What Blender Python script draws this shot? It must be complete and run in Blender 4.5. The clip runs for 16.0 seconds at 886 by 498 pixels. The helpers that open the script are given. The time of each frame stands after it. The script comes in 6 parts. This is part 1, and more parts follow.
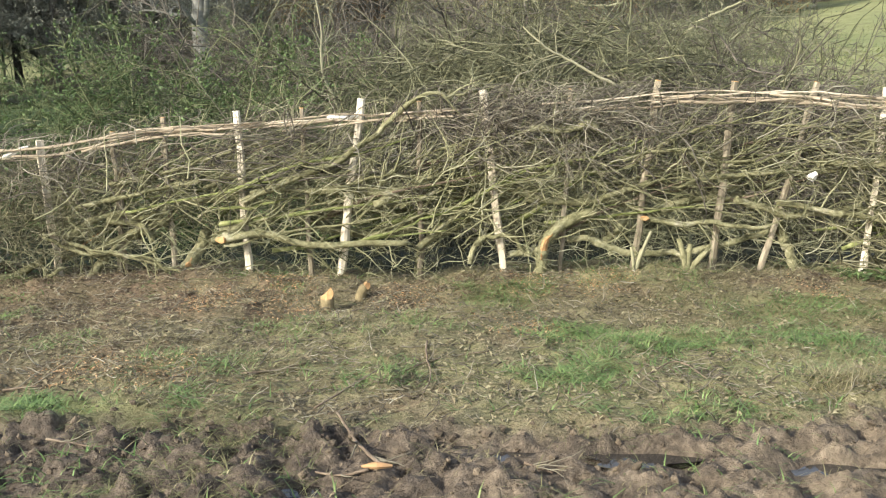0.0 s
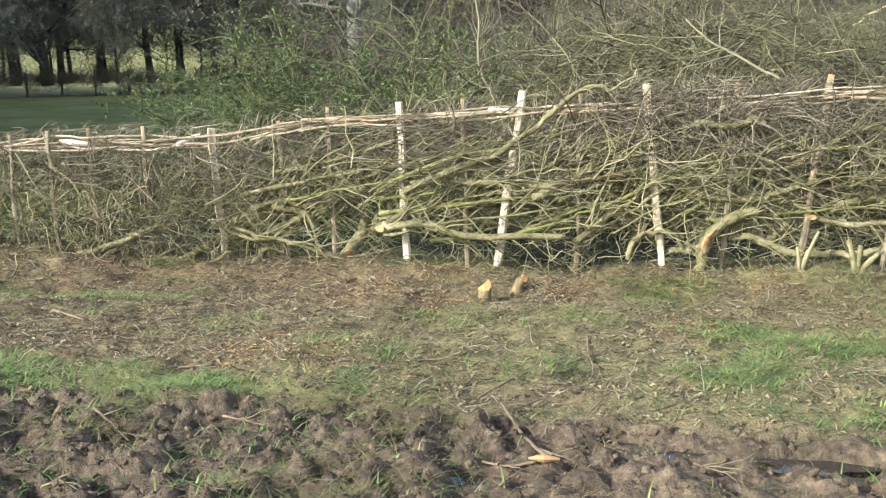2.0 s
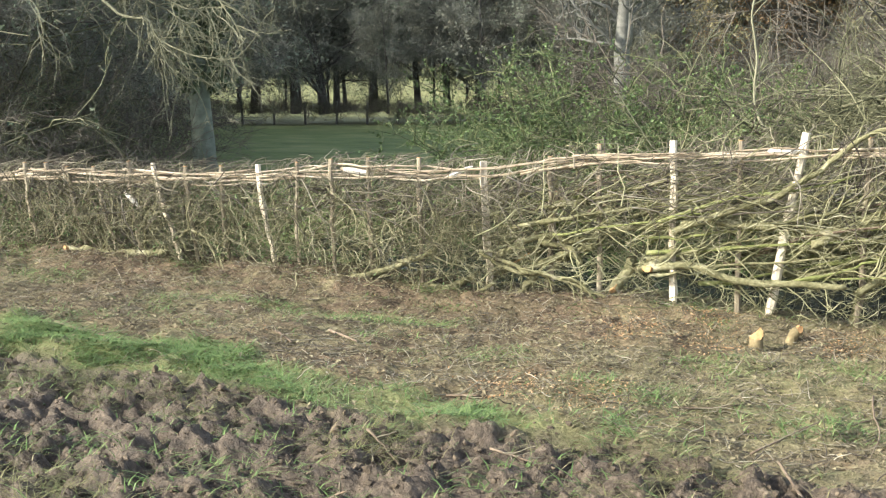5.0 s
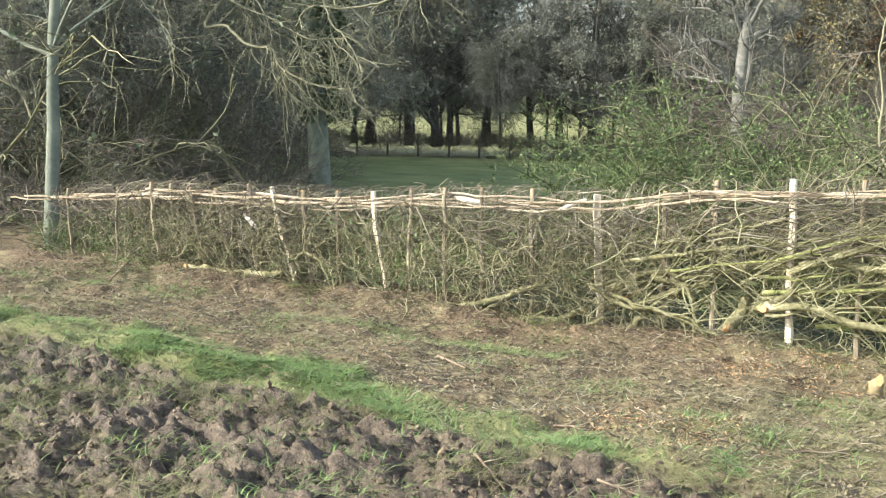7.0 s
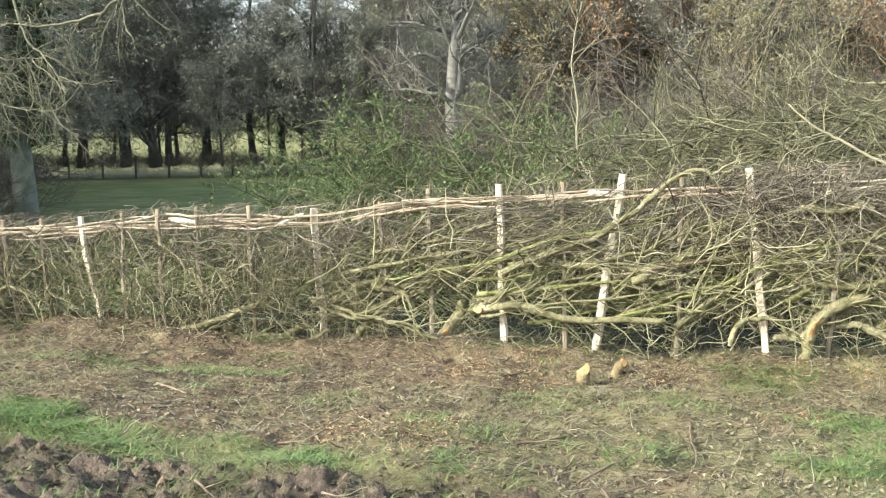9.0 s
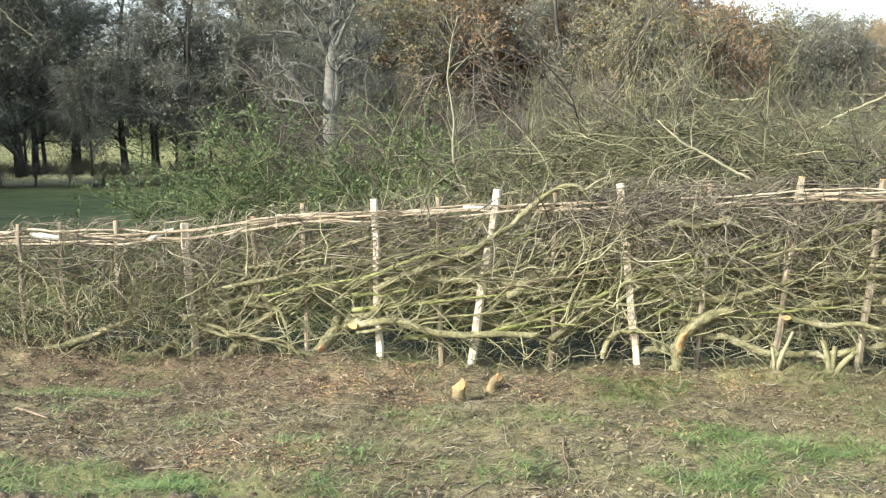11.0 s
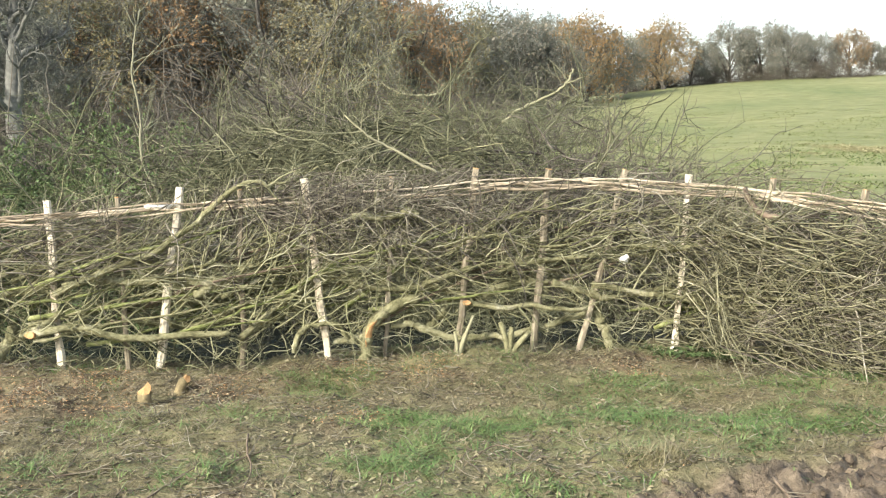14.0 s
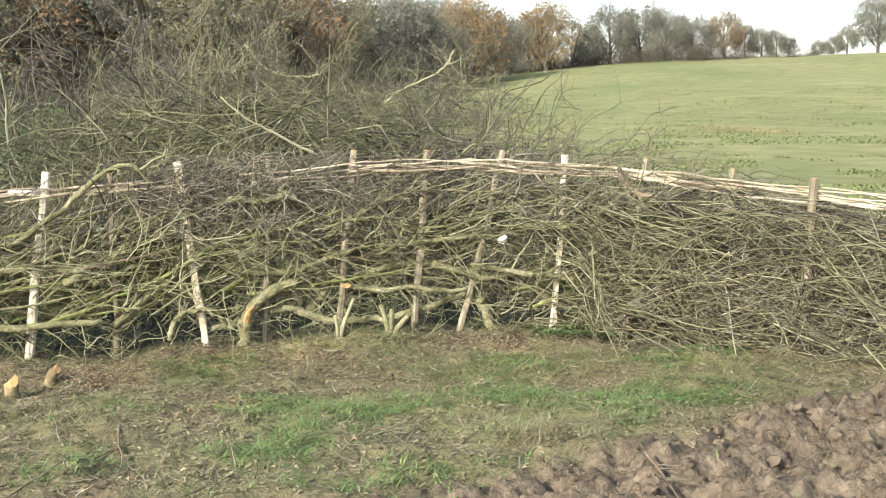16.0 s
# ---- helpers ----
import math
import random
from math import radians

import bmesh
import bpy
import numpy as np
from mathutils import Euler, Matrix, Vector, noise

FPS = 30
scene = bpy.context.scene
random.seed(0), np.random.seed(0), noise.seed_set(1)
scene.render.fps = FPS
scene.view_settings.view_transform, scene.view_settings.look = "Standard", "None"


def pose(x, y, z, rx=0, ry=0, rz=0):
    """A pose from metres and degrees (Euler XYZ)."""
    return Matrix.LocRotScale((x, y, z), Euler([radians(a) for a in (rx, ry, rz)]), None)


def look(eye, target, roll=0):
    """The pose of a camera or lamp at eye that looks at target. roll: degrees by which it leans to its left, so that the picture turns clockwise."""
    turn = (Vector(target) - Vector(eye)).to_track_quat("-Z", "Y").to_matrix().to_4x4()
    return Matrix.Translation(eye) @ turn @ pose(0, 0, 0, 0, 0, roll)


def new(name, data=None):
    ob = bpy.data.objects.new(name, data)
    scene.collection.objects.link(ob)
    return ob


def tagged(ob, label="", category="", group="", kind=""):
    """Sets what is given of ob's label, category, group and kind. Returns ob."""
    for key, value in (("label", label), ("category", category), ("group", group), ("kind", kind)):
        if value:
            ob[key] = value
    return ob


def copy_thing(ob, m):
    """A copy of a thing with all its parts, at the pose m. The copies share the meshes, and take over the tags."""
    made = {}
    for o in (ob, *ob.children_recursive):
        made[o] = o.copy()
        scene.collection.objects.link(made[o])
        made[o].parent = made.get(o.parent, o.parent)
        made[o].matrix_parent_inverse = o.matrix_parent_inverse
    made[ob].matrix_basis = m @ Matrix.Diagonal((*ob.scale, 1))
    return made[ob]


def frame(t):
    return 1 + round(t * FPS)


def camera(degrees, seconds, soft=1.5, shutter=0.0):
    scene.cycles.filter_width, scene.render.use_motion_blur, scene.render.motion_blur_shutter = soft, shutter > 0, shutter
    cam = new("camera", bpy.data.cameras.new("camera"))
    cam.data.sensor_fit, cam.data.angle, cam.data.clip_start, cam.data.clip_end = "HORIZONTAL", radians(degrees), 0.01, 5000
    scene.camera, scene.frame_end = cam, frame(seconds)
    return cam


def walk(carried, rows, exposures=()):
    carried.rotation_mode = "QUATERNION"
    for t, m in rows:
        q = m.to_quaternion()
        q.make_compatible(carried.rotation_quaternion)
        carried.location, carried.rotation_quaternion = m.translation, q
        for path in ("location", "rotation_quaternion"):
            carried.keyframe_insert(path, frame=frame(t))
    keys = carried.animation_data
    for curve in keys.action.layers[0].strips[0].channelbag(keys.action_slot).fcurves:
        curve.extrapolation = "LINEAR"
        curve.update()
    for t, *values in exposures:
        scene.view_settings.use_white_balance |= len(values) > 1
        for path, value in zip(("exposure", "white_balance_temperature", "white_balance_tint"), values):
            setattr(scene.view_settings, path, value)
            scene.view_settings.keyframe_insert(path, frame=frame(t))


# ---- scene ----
cam = camera(44.30, 16.0, soft=1.2)
# seconds, x, y, z, heading, pitch, roll
PATH = [
    (0.00, 0.001, 0.000, 1.699, -2.16, -11.15, -0.23),
    (0.50, -0.025, -0.001, 1.706, 0.78, -11.19, -0.80),
    (1.00, -0.051, 0.009, 1.693, 2.44, -11.76, -0.78),
    (1.50, -0.099, 0.003, 1.702, 3.63, -11.64, -0.90),
    (2.00, -0.127, -0.004, 1.694, 5.36, -11.48, -0.12),
    (2.50, -0.147, 0.015, 1.690, 7.91, -12.37, -0.39),
    (3.00, -0.155, 0.013, 1.696, 9.20, -12.24, -0.12),
    (3.50, -0.185, -0.000, 1.694, 11.95, -12.07, 0.21),
    (4.00, -0.207, 0.008, 1.695, 14.24, -12.26, -0.01),
    (4.50, -0.221, 0.014, 1.701, 16.51, -11.36, 0.03),
    (5.00, -0.242, 0.007, 1.711, 18.76, -9.78, 0.49),
    (5.20, -0.251, 0.010, 1.709, 19.57, -9.06, 1.20),
    (5.55, -0.257, 0.005, 1.708, 21.29, -8.75, 1.37),
    (5.90, -0.261, -0.006, 1.703, 23.07, -8.52, 1.54),
    (6.25, -0.263, -0.021, 1.695, 24.51, -8.36, 1.68),
    (6.60, -0.263, -0.035, 1.686, 25.18, -8.23, 1.76),
    (6.95, -0.259, -0.044, 1.679, 24.68, -8.12, 1.76),
    (7.30, -0.251, -0.044, 1.676, 22.61, -7.99, 1.64),
    (7.50, -0.231, -0.038, 1.667, 20.21, -7.93, 1.24),
    (8.00, -0.211, -0.029, 1.671, 15.96, -6.83, 0.79),
    (8.50, -0.183, -0.005, 1.669, 12.31, -6.99, 0.41),
    (8.70, -0.171, -0.024, 1.674, 11.86, -7.17, 0.15),
    (9.05, -0.166, -0.016, 1.678, 9.94, -7.04, 0.07),
    (9.40, -0.164, 0.002, 1.688, 8.82, -6.86, 0.11),
    (9.75, -0.165, 0.024, 1.699, 8.12, -6.66, 0.22),
    (10.10, -0.164, 0.044, 1.710, 7.45, -6.48, 0.34),
    (10.45, -0.159, 0.058, 1.718, 6.43, -6.35, 0.41),
    (10.80, -0.148, 0.060, 1.721, 4.69, -6.32, 0.38),
    (11.00, -0.141, 0.049, 1.713, 3.94, -6.54, 0.55),
    (11.50, -0.078, 0.051, 1.722, -0.04, -6.58, 0.22),
    (12.00, -0.042, 0.024, 1.714, -2.96, -6.55, -0.18),
    (12.50, 0.004, 0.004, 1.723, -5.07, -6.68, -0.02),
    (13.00, 0.016, -0.004, 1.720, -7.97, -6.57, -0.19),
    (13.50, 0.038, -0.008, 1.721, -9.13, -6.85, -0.10),
    (14.00, 0.060, -0.005, 1.714, -11.13, -6.69, -0.00),
    (14.50, 0.073, -0.004, 1.711, -12.39, -6.88, -0.22),
    (15.00, 0.102, -0.001, 1.708, -13.68, -7.53, -0.23),
    (15.50, 0.123, -0.008, 1.708, -15.71, -7.65, -0.01),
    (16.00, 0.130, 0.003, 1.713, -17.07, -7.65, -0.11),
]
walk(cam, [(t, pose(x, y, z, 0, 0, turn) @ pose(0, 0, 0, 90 + tilt) @ pose(0, 0, 0, 0, 0, roll)) for t, x, y, z, turn, tilt, roll in PATH],
     exposures=[(0.0, 1.40), (1.0, 1.48), (3.0, 1.64), (5.2, 1.78), (7.3, 1.95), (8.7, 1.83), (11.0, 1.71), (12.5, 1.58), (16.0, 1.47)])

# ---- light ----
SUN_BEARING, SUN_HEIGHT = -126.0, 28.0
world = bpy.data.worlds.new("sky")
scene.world = world
world.use_nodes = True
wn = world.node_tree.nodes
sky = wn.new("ShaderNodeTexSky")
sky.sky_type, sky.sun_disc = "NISHITA", False
sky.sun_elevation, sky.sun_rotation = radians(SUN_HEIGHT), radians(SUN_BEARING)
sky.air_density, sky.dust_density, sky.ozone_density = 1.0, 1.6, 1.0
wn["Background"].inputs["Strength"].default_value = 0.135
haze = wn.new("ShaderNodeHueSaturation")
haze.inputs["Saturation"].default_value = 0.62
world.node_tree.links.new(sky.outputs["Color"], haze.inputs["Color"])
world.node_tree.links.new(haze.outputs["Color"], wn["Background"].inputs["Color"])

sun = new("sun", bpy.data.lights.new("sun", "SUN"))
sun.data.energy, sun.data.angle, sun.data.color = 3.1, radians(2.0), (1.0, 0.95, 0.82)
b, e = radians(SUN_BEARING), radians(SUN_HEIGHT)
sun.matrix_world = look((60 * math.sin(b) * math.cos(e), 60 * math.cos(b) * math.cos(e), 60 * math.sin(e)), (0, 0, 0))

rng = np.random.default_rng(7)


# ---- materials ----
def mat(name, colours, scale=6.0, rough=0.85, bump=0.3, island=0.0, blotch=0.35, per_object=0.0, stretch=(1, 1, 1), spec=0.3):
    """Noise between colours at two scales, with relief; island and per_object: how far single pieces differ."""
    m = bpy.data.materials.new(name)
    m.use_nodes = True
    nt = m.node_tree
    N, L = nt.nodes, nt.links.new
    bs = N["Principled BSDF"]
    co = N.new("ShaderNodeTexCoord")
    mp = N.new("ShaderNodeMapping")
    mp.inputs["Scale"].default_value = stretch
    L(co.outputs["Object"], mp.inputs["Vector"])
    fine, big = N.new("ShaderNodeTexNoise"), N.new("ShaderNodeTexNoise")
    fine.inputs["Scale"].default_value, fine.inputs["Detail"].default_value, fine.inputs["Roughness"].default_value = scale, 7, 0.65
    big.inputs["Scale"].default_value, big.inputs["Detail"].default_value = scale * 0.13, 3
    for n in (fine, big):
        L(mp.outputs["Vector"], n.inputs["Vector"])
    add = N.new("ShaderNodeMath")
    add.operation = "MULTIPLY_ADD"
    L(big.outputs["Fac"], add.inputs[0])
    add.inputs[1].default_value = blotch * 2
    L(fine.outputs["Fac"], add.inputs[2])
    last, mean = add.outputs[0], 0.5 + blotch
    if island or per_object:
        src = N.new("ShaderNodeNewGeometry").outputs["Random Per Island"] if island else N.new("ShaderNodeObjectInfo").outputs["Random"]
        a2 = N.new("ShaderNodeMath")
        a2.operation = "MULTIPLY_ADD"
        L(src, a2.inputs[0])
        a2.inputs[1].default_value = island or per_object
        L(last, a2.inputs[2])
        last, mean = a2.outputs[0], mean + (island or per_object) / 2
    rng_ = N.new("ShaderNodeMapRange")
    half = 0.22 + blotch * 0.35 + (island or per_object) * 0.45
    rng_.inputs["From Min"].default_value, rng_.inputs["From Max"].default_value = mean - half, mean + half
    L(last, rng_.inputs["Value"])
    ramp = N.new("ShaderNodeValToRGB")
    while len(ramp.color_ramp.elements) < len(colours):
        ramp.color_ramp.elements.new(0.5)
    for i, c in enumerate(colours):
        ramp.color_ramp.elements[i].position = i / (len(colours) - 1)
        ramp.color_ramp.elements[i].color = (*c, 1)
    L(rng_.outputs[0], ramp.inputs["Fac"])
    L(ramp.outputs["Color"], bs.inputs["Base Color"])
    bs.inputs["Roughness"].default_value = rough
    bs.inputs["Specular IOR Level"].default_value = spec
    if bump:
        bp = N.new("ShaderNodeBump")
        bp.inputs["Strength"].default_value, bp.inputs["Distance"].default_value = bump, 0.02
        L(fine.outputs["Fac"], bp.inputs["Height"])
        L(bp.outputs["Normal"], bs.inputs["Normal"])
    return m


M = {
    "moss": mat("mossy_bark", [(0.042, 0.038, 0.024), (0.138, 0.132, 0.066), (0.265, 0.252, 0.145), (0.46, 0.43, 0.315)], 34, 0.9, 1.0, blotch=0.7),
    "moss_green": mat("bright_mossy_bark", [(0.04, 0.042, 0.02), (0.125, 0.142, 0.048), (0.24, 0.26, 0.10), (0.40, 0.40, 0.22)], 30, 0.9, 1.0, blotch=0.8),
    "bark": mat("grey_brown_bark", [(0.07, 0.05, 0.035), (0.16, 0.12, 0.085), (0.27, 0.22, 0.16)], 20, 0.85, 0.5, blotch=0.4),
    "stake_bark": mat("stake_bark", [(0.085, 0.07, 0.05), (0.21, 0.178, 0.125), (0.44, 0.385, 0.285)], 25, 0.8, 0.4, blotch=0.4, stretch=(1, 1, 0.3)),
    "pale": mat("split_pale_wood", [(0.28, 0.23, 0.165), (0.52, 0.45, 0.34), (0.70, 0.63, 0.50), (0.78, 0.73, 0.62)], 26, 0.75, 0.35, blotch=0.5, per_object=0.1, stretch=(1, 1, 0.25)),
    "stump": mat("stump_bark", [(0.07, 0.055, 0.03), (0.2, 0.16, 0.085), (0.36, 0.29, 0.16)], 28, 0.85, 0.7, blotch=0.6),
    "cut": mat("fresh_cut_wood", [(0.22, 0.115, 0.045), (0.38, 0.22, 0.095), (0.54, 0.37, 0.195)], 30, 0.75, 0.3),
    "binder": mat("hazel_rod", [(0.13, 0.105, 0.07), (0.33, 0.27, 0.19), (0.60, 0.53, 0.41)], 12, 0.6, 0.2, blotch=0.5, per_object=0.5),
    "twig": mat("hedge_twig", [(0.025, 0.021, 0.017), (0.09, 0.076, 0.06), (0.20, 0.18, 0.13), (0.44, 0.41, 0.33)], 5, 0.8, 0, island=0.9),
    "twig_green": mat("green_twig", [(0.035, 0.036, 0.018), (0.135, 0.134, 0.065), (0.28, 0.272, 0.16), (0.50, 0.47, 0.35)], 5, 0.8, 0, island=0.8),
    "twig_olive": mat("olive_brown_twig", [(0.03, 0.028, 0.017), (0.105, 0.098, 0.056), (0.21, 0.2, 0.115), (0.42, 0.4, 0.28)], 5, 0.8, 0, island=0.9),
    "brush": mat("brush_twig", [(0.02, 0.022, 0.013), (0.075, 0.078, 0.043), (0.17, 0.17, 0.098), (0.32, 0.305, 0.21)], 3, 0.85, 0, island=0.8),
    "brush_brown": mat("brown_brush_twig", [(0.035, 0.032, 0.027), (0.10, 0.088, 0.07), (0.19, 0.165, 0.13)], 3, 0.85, 0, island=0.8),
    "dead_wood": mat("bleached_dead_wood", [(0.045, 0.045, 0.04), (0.125, 0.125, 0.11), (0.26, 0.255, 0.225)], 9, 0.85, 0.8, blotch=0.6),
    "tree_bark": mat("dark_tree_bark", [(0.035, 0.034, 0.03), (0.08, 0.074, 0.064), (0.14, 0.125, 0.105)], 5, 0.9, 0.5),
    "ivy_bark": mat("algae_bark", [(0.06, 0.07, 0.055), (0.13, 0.15, 0.12), (0.22, 0.24, 0.2)], 6, 0.9, 0.5),
    "tree_twig": mat("bare_tree_twig", [(0.066, 0.072, 0.062), (0.158, 0.161, 0.134), (0.275, 0.275, 0.225)], 2, 0.9, 0, island=0.8),
    # darker copy of lit_twig, first toned down for the tree in shade
    "dim_twig": mat("dim_algae_twig", [(0.072, 0.074, 0.05), (0.168, 0.167, 0.11), (0.285, 0.275, 0.19)], 3, 0.85, 0, island=0.7),
    "green_stem": mat("green_bramble_stem", [(0.02, 0.028, 0.012), (0.065, 0.085, 0.036), (0.135, 0.155, 0.07), (0.27, 0.27, 0.15)], 3, 0.8, 0, island=0.8),
    # pale lichen tone, with sunlight on the twigs put into the colour
    "lit_twig": mat("lit_lichen_twig", [(0.11, 0.105, 0.06), (0.24, 0.23, 0.14), (0.36, 0.34, 0.24)], 3, 0.85, 0, island=0.7),
    "oak_leaf": mat("autumn_oak_leaf", [(0.09, 0.078, 0.045), (0.20, 0.142, 0.066), (0.34, 0.208, 0.086), (0.30, 0.22, 0.105)], 2.5, 0.7, 0, island=0.25, blotch=0.8),
    "olive_leaf": mat("olive_oak_leaf", [(0.075, 0.08, 0.05), (0.16, 0.15, 0.08), (0.24, 0.205, 0.10), (0.30, 0.22, 0.11)], 2.5, 0.7, 0, island=0.18, blotch=0.8),
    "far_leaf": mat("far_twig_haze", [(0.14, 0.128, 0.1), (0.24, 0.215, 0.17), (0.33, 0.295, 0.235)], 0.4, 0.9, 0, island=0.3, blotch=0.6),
    "rust_leaf": mat("rust_oak_leaf", [(0.075, 0.066, 0.044), (0.19, 0.132, 0.072), (0.32, 0.19, 0.09), (0.27, 0.2, 0.11)], 2.5, 0.7, 0, island=0.18, blotch=0.8),
    "wood_leaf": mat("grey_green_leaf", [(0.06, 0.08, 0.056), (0.145, 0.175, 0.12), (0.24, 0.27, 0.19)], 1.0, 0.7, 0, island=0.8),
    "brown_leaf": mat("dull_brown_leaf", [(0.085, 0.095, 0.075), (0.185, 0.19, 0.145), (0.29, 0.285, 0.215)], 2.0, 0.75, 0, island=0.4, blotch=0.7),
    "dark_leaf": mat("dark_green_leaf", [(0.026, 0.038, 0.022), (0.07, 0.095, 0.052), (0.135, 0.17, 0.09)], 1.0, 0.6, 0, island=0.8),
    "bramble": mat("bramble_leaf", [(0.03, 0.05, 0.016), (0.08, 0.125, 0.042), (0.15, 0.21, 0.08)], 2.0, 0.5, 0, island=0.8),
    "weed": mat("weed_leaf", [(0.02, 0.035, 0.013), (0.055, 0.085, 0.03), (0.12, 0.16, 0.06)], 2.0, 0.6, 0, island=0.8),
    "grass": mat("grass_blade", [(0.026, 0.05, 0.014), (0.075, 0.132, 0.036), (0.145, 0.212, 0.07), (0.27, 0.285, 0.13)], 2.0, 0.55, 0, island=0.8),
    "pasture": mat("pasture_tuft", [(0.05, 0.085, 0.02), (0.11, 0.15, 0.045), (0.18, 0.2, 0.075), (0.25, 0.24, 0.11)], 0.35, 0.8, 0, island=0.5, blotch=0.9),
    "trampled": mat("trampled_grass", [(0.04, 0.05, 0.018), (0.12, 0.125, 0.05), (0.25, 0.225, 0.115)], 2.0, 0.7, 0, island=0.8),
    "straw": mat("dead_grass", [(0.075, 0.07, 0.032), (0.19, 0.17, 0.088), (0.38, 0.335, 0.21)], 2.0, 0.75, 0, island=0.8),
    "litter": mat("leaf_litter", [(0.03, 0.026, 0.016), (0.10, 0.082, 0.05), (0.185, 0.152, 0.092), (0.215, 0.195, 0.12), (0.27, 0.245, 0.165)], 4.0, 0.8, 0, island=1.0),
    "chip": mat("orange_wood_chip", [(0.20, 0.11, 0.05), (0.36, 0.21, 0.10), (0.55, 0.42, 0.27)], 4.0, 0.8, 0, island=1.0),
    "clod": mat("mud_clod", [(0.03, 0.023, 0.016), (0.115, 0.088, 0.06), (0.25, 0.196, 0.135)], 30, 0.75, 1.0, island=0.4, blotch=0.5),
    "white": mat("white_split", [(0.6, 0.57, 0.5), (0.8, 0.78, 0.72)], 20, 0.6, 0.1),
    "tuft": mat("far_weed", [(0.19, 0.18, 0.09), (0.29, 0.265, 0.155)], 5, 0.9, 0, island=0.6),
}


def water_mat(name, tint, rough):
    m = bpy.data.materials.new(name)
    m.use_nodes = True
    N, L = m.node_tree.nodes, m.node_tree.links.new
    bs = N["Principled BSDF"]
    bs.inputs["Base Color"].default_value = (*tint, 1)
    bs.inputs["Roughness"].default_value = rough
    bs.inputs["IOR"].default_value = 1.33
    w = N.new("ShaderNodeTexNoise")
    w.inputs["Scale"].default_value = 9
    co = N.new("ShaderNodeTexCoord")
    L(co.outputs["Object"], w.inputs["Vector"])
    bp = N.new("ShaderNodeBump")
    bp.inputs["Strength"].default_value, bp.inputs["Distance"].default_value = 0.15, 0.01
    L(w.outputs["Fac"], bp.inputs["Height"])
    L(bp.outputs["Normal"], bs.inputs["Normal"])
    return m


M["ditch_water"] = water_mat("ditch_water", (0.012, 0.016, 0.018), 0.06)
M["puddle"] = water_mat("puddle_water", (0.035, 0.031, 0.027), 0.05)


# ---- mesh tools ----
def mesh(name, verts, faces, smooth=True):
    """verts (n, 3); faces: list of integer arrays (k, 3) or (k, 4)."""
    me = bpy.data.meshes.new(name)
    verts = np.asarray(verts, dtype=np.float32)
    faces = [np.asarray(f, dtype=np.int32) for f in faces if len(f)]
    loops = np.concatenate([f.ravel() for f in faces])
    totals = np.concatenate([np.full(len(f), f.shape[1], dtype=np.int32) for f in faces])
    me.vertices.add(len(verts))
    me.vertices.foreach_set("co", verts.ravel())
    me.loops.add(len(loops))
    me.loops.foreach_set("vertex_index", loops)
    me.polygons.add(len(totals))
    me.polygons.foreach_set("loop_start", np.concatenate([[0], np.cumsum(totals)[:-1]]).astype(np.int32))
    me.polygons.foreach_set("loop_total", totals)
    me.polygons.foreach_set("use_smooth", np.full(len(totals), smooth))
    me.update(calc_edges=True)
    return me


def part(name, me, material, parent=None, label=""):
    ob = new(name, me)
    me.materials.clear()
    me.materials.append(M[material])
    if parent:
        ob.parent = parent
    return tagged(ob, label)


def sweep(P, r, sides, cap=False):
    """Tubes along P (B, n, 3) with radii r (B, n): verts, quads and, with cap, end fans."""
    B, n, _ = P.shape
    T = np.gradient(P, axis=1)
    T /= np.linalg.norm(T, axis=2, keepdims=True) + 1e-9
    ref = np.where(np.abs(T[:, :1, 2:]) > 0.8, np.array([1.0, 0.1, 0.0]), np.array([0.1, 0.0, 1.0]))
    U = np.cross(T, ref)
    U /= np.linalg.norm(U, axis=2, keepdims=True) + 1e-9
    V = np.cross(T, U)
    a = np.arange(sides) * 2 * np.pi / sides
    ring = P[:, :, None] + r[:, :, None, None] * (np.cos(a)[:, None] * U[:, :, None] + np.sin(a)[:, None] * V[:, :, None])
    verts = ring.reshape(-1, 3)
    i, j, k = np.meshgrid(np.arange(B), np.arange(n - 1), np.arange(sides), indexing="ij")
    base = (i * n + j) * sides
    k2 = (k + 1) % sides
    quads = np.stack([base + k, base + k2, base + sides + k2, base + sides + k], -1).reshape(-1, 4)
    faces = [quads]
    if cap:
        tris = []
        for row in (0, n - 1):
            c = (np.arange(B) * n + row) * sides
            for q in range(1, sides - 1):
                t = np.stack([c, c + q, c + q + 1], -1)
                tris.append(t if row else t[:, ::-1])
        faces.append(np.concatenate(tris))
    return verts, faces


def join(pieces):
    """Several (verts, faces) as one."""
    vs, fs, at = [], [], 0
    for v, f in pieces:
        vs.append(v)
        fs += [x + at for x in f]
        at += len(v)
    return np.concatenate(vs), fs


def unit(v):
    return v / (np.linalg.norm(v, axis=-1, keepdims=True) + 1e-9)


def grow(start, way, length, n, wander, lift=0.0):
    """Wandering lines: (B, n, 3)."""
    B = len(start)
    d = unit(way)[:, None] + np.cumsum(rng.normal(0, wander, (B, n, 3)), axis=1)
    d[:, :, 2] += lift * np.linspace(0, 1, n)
    d = unit(d)
    step = np.broadcast_to(np.asarray(length, float).reshape(-1, 1, 1) / (n - 1), (B, 1, 1))
    P = np.cumsum(d * step, axis=1)
    P = P - P[:, :1] + start[:, None]
    return P


def taper(r0, r1, n):
    r0, r1 = np.atleast_1d(r0).astype(float), np.atleast_1d(r1).astype(float)
    s = np.linspace(0, 1, n)
    return r0[:, None] * (1 - s) + r1[:, None] * s


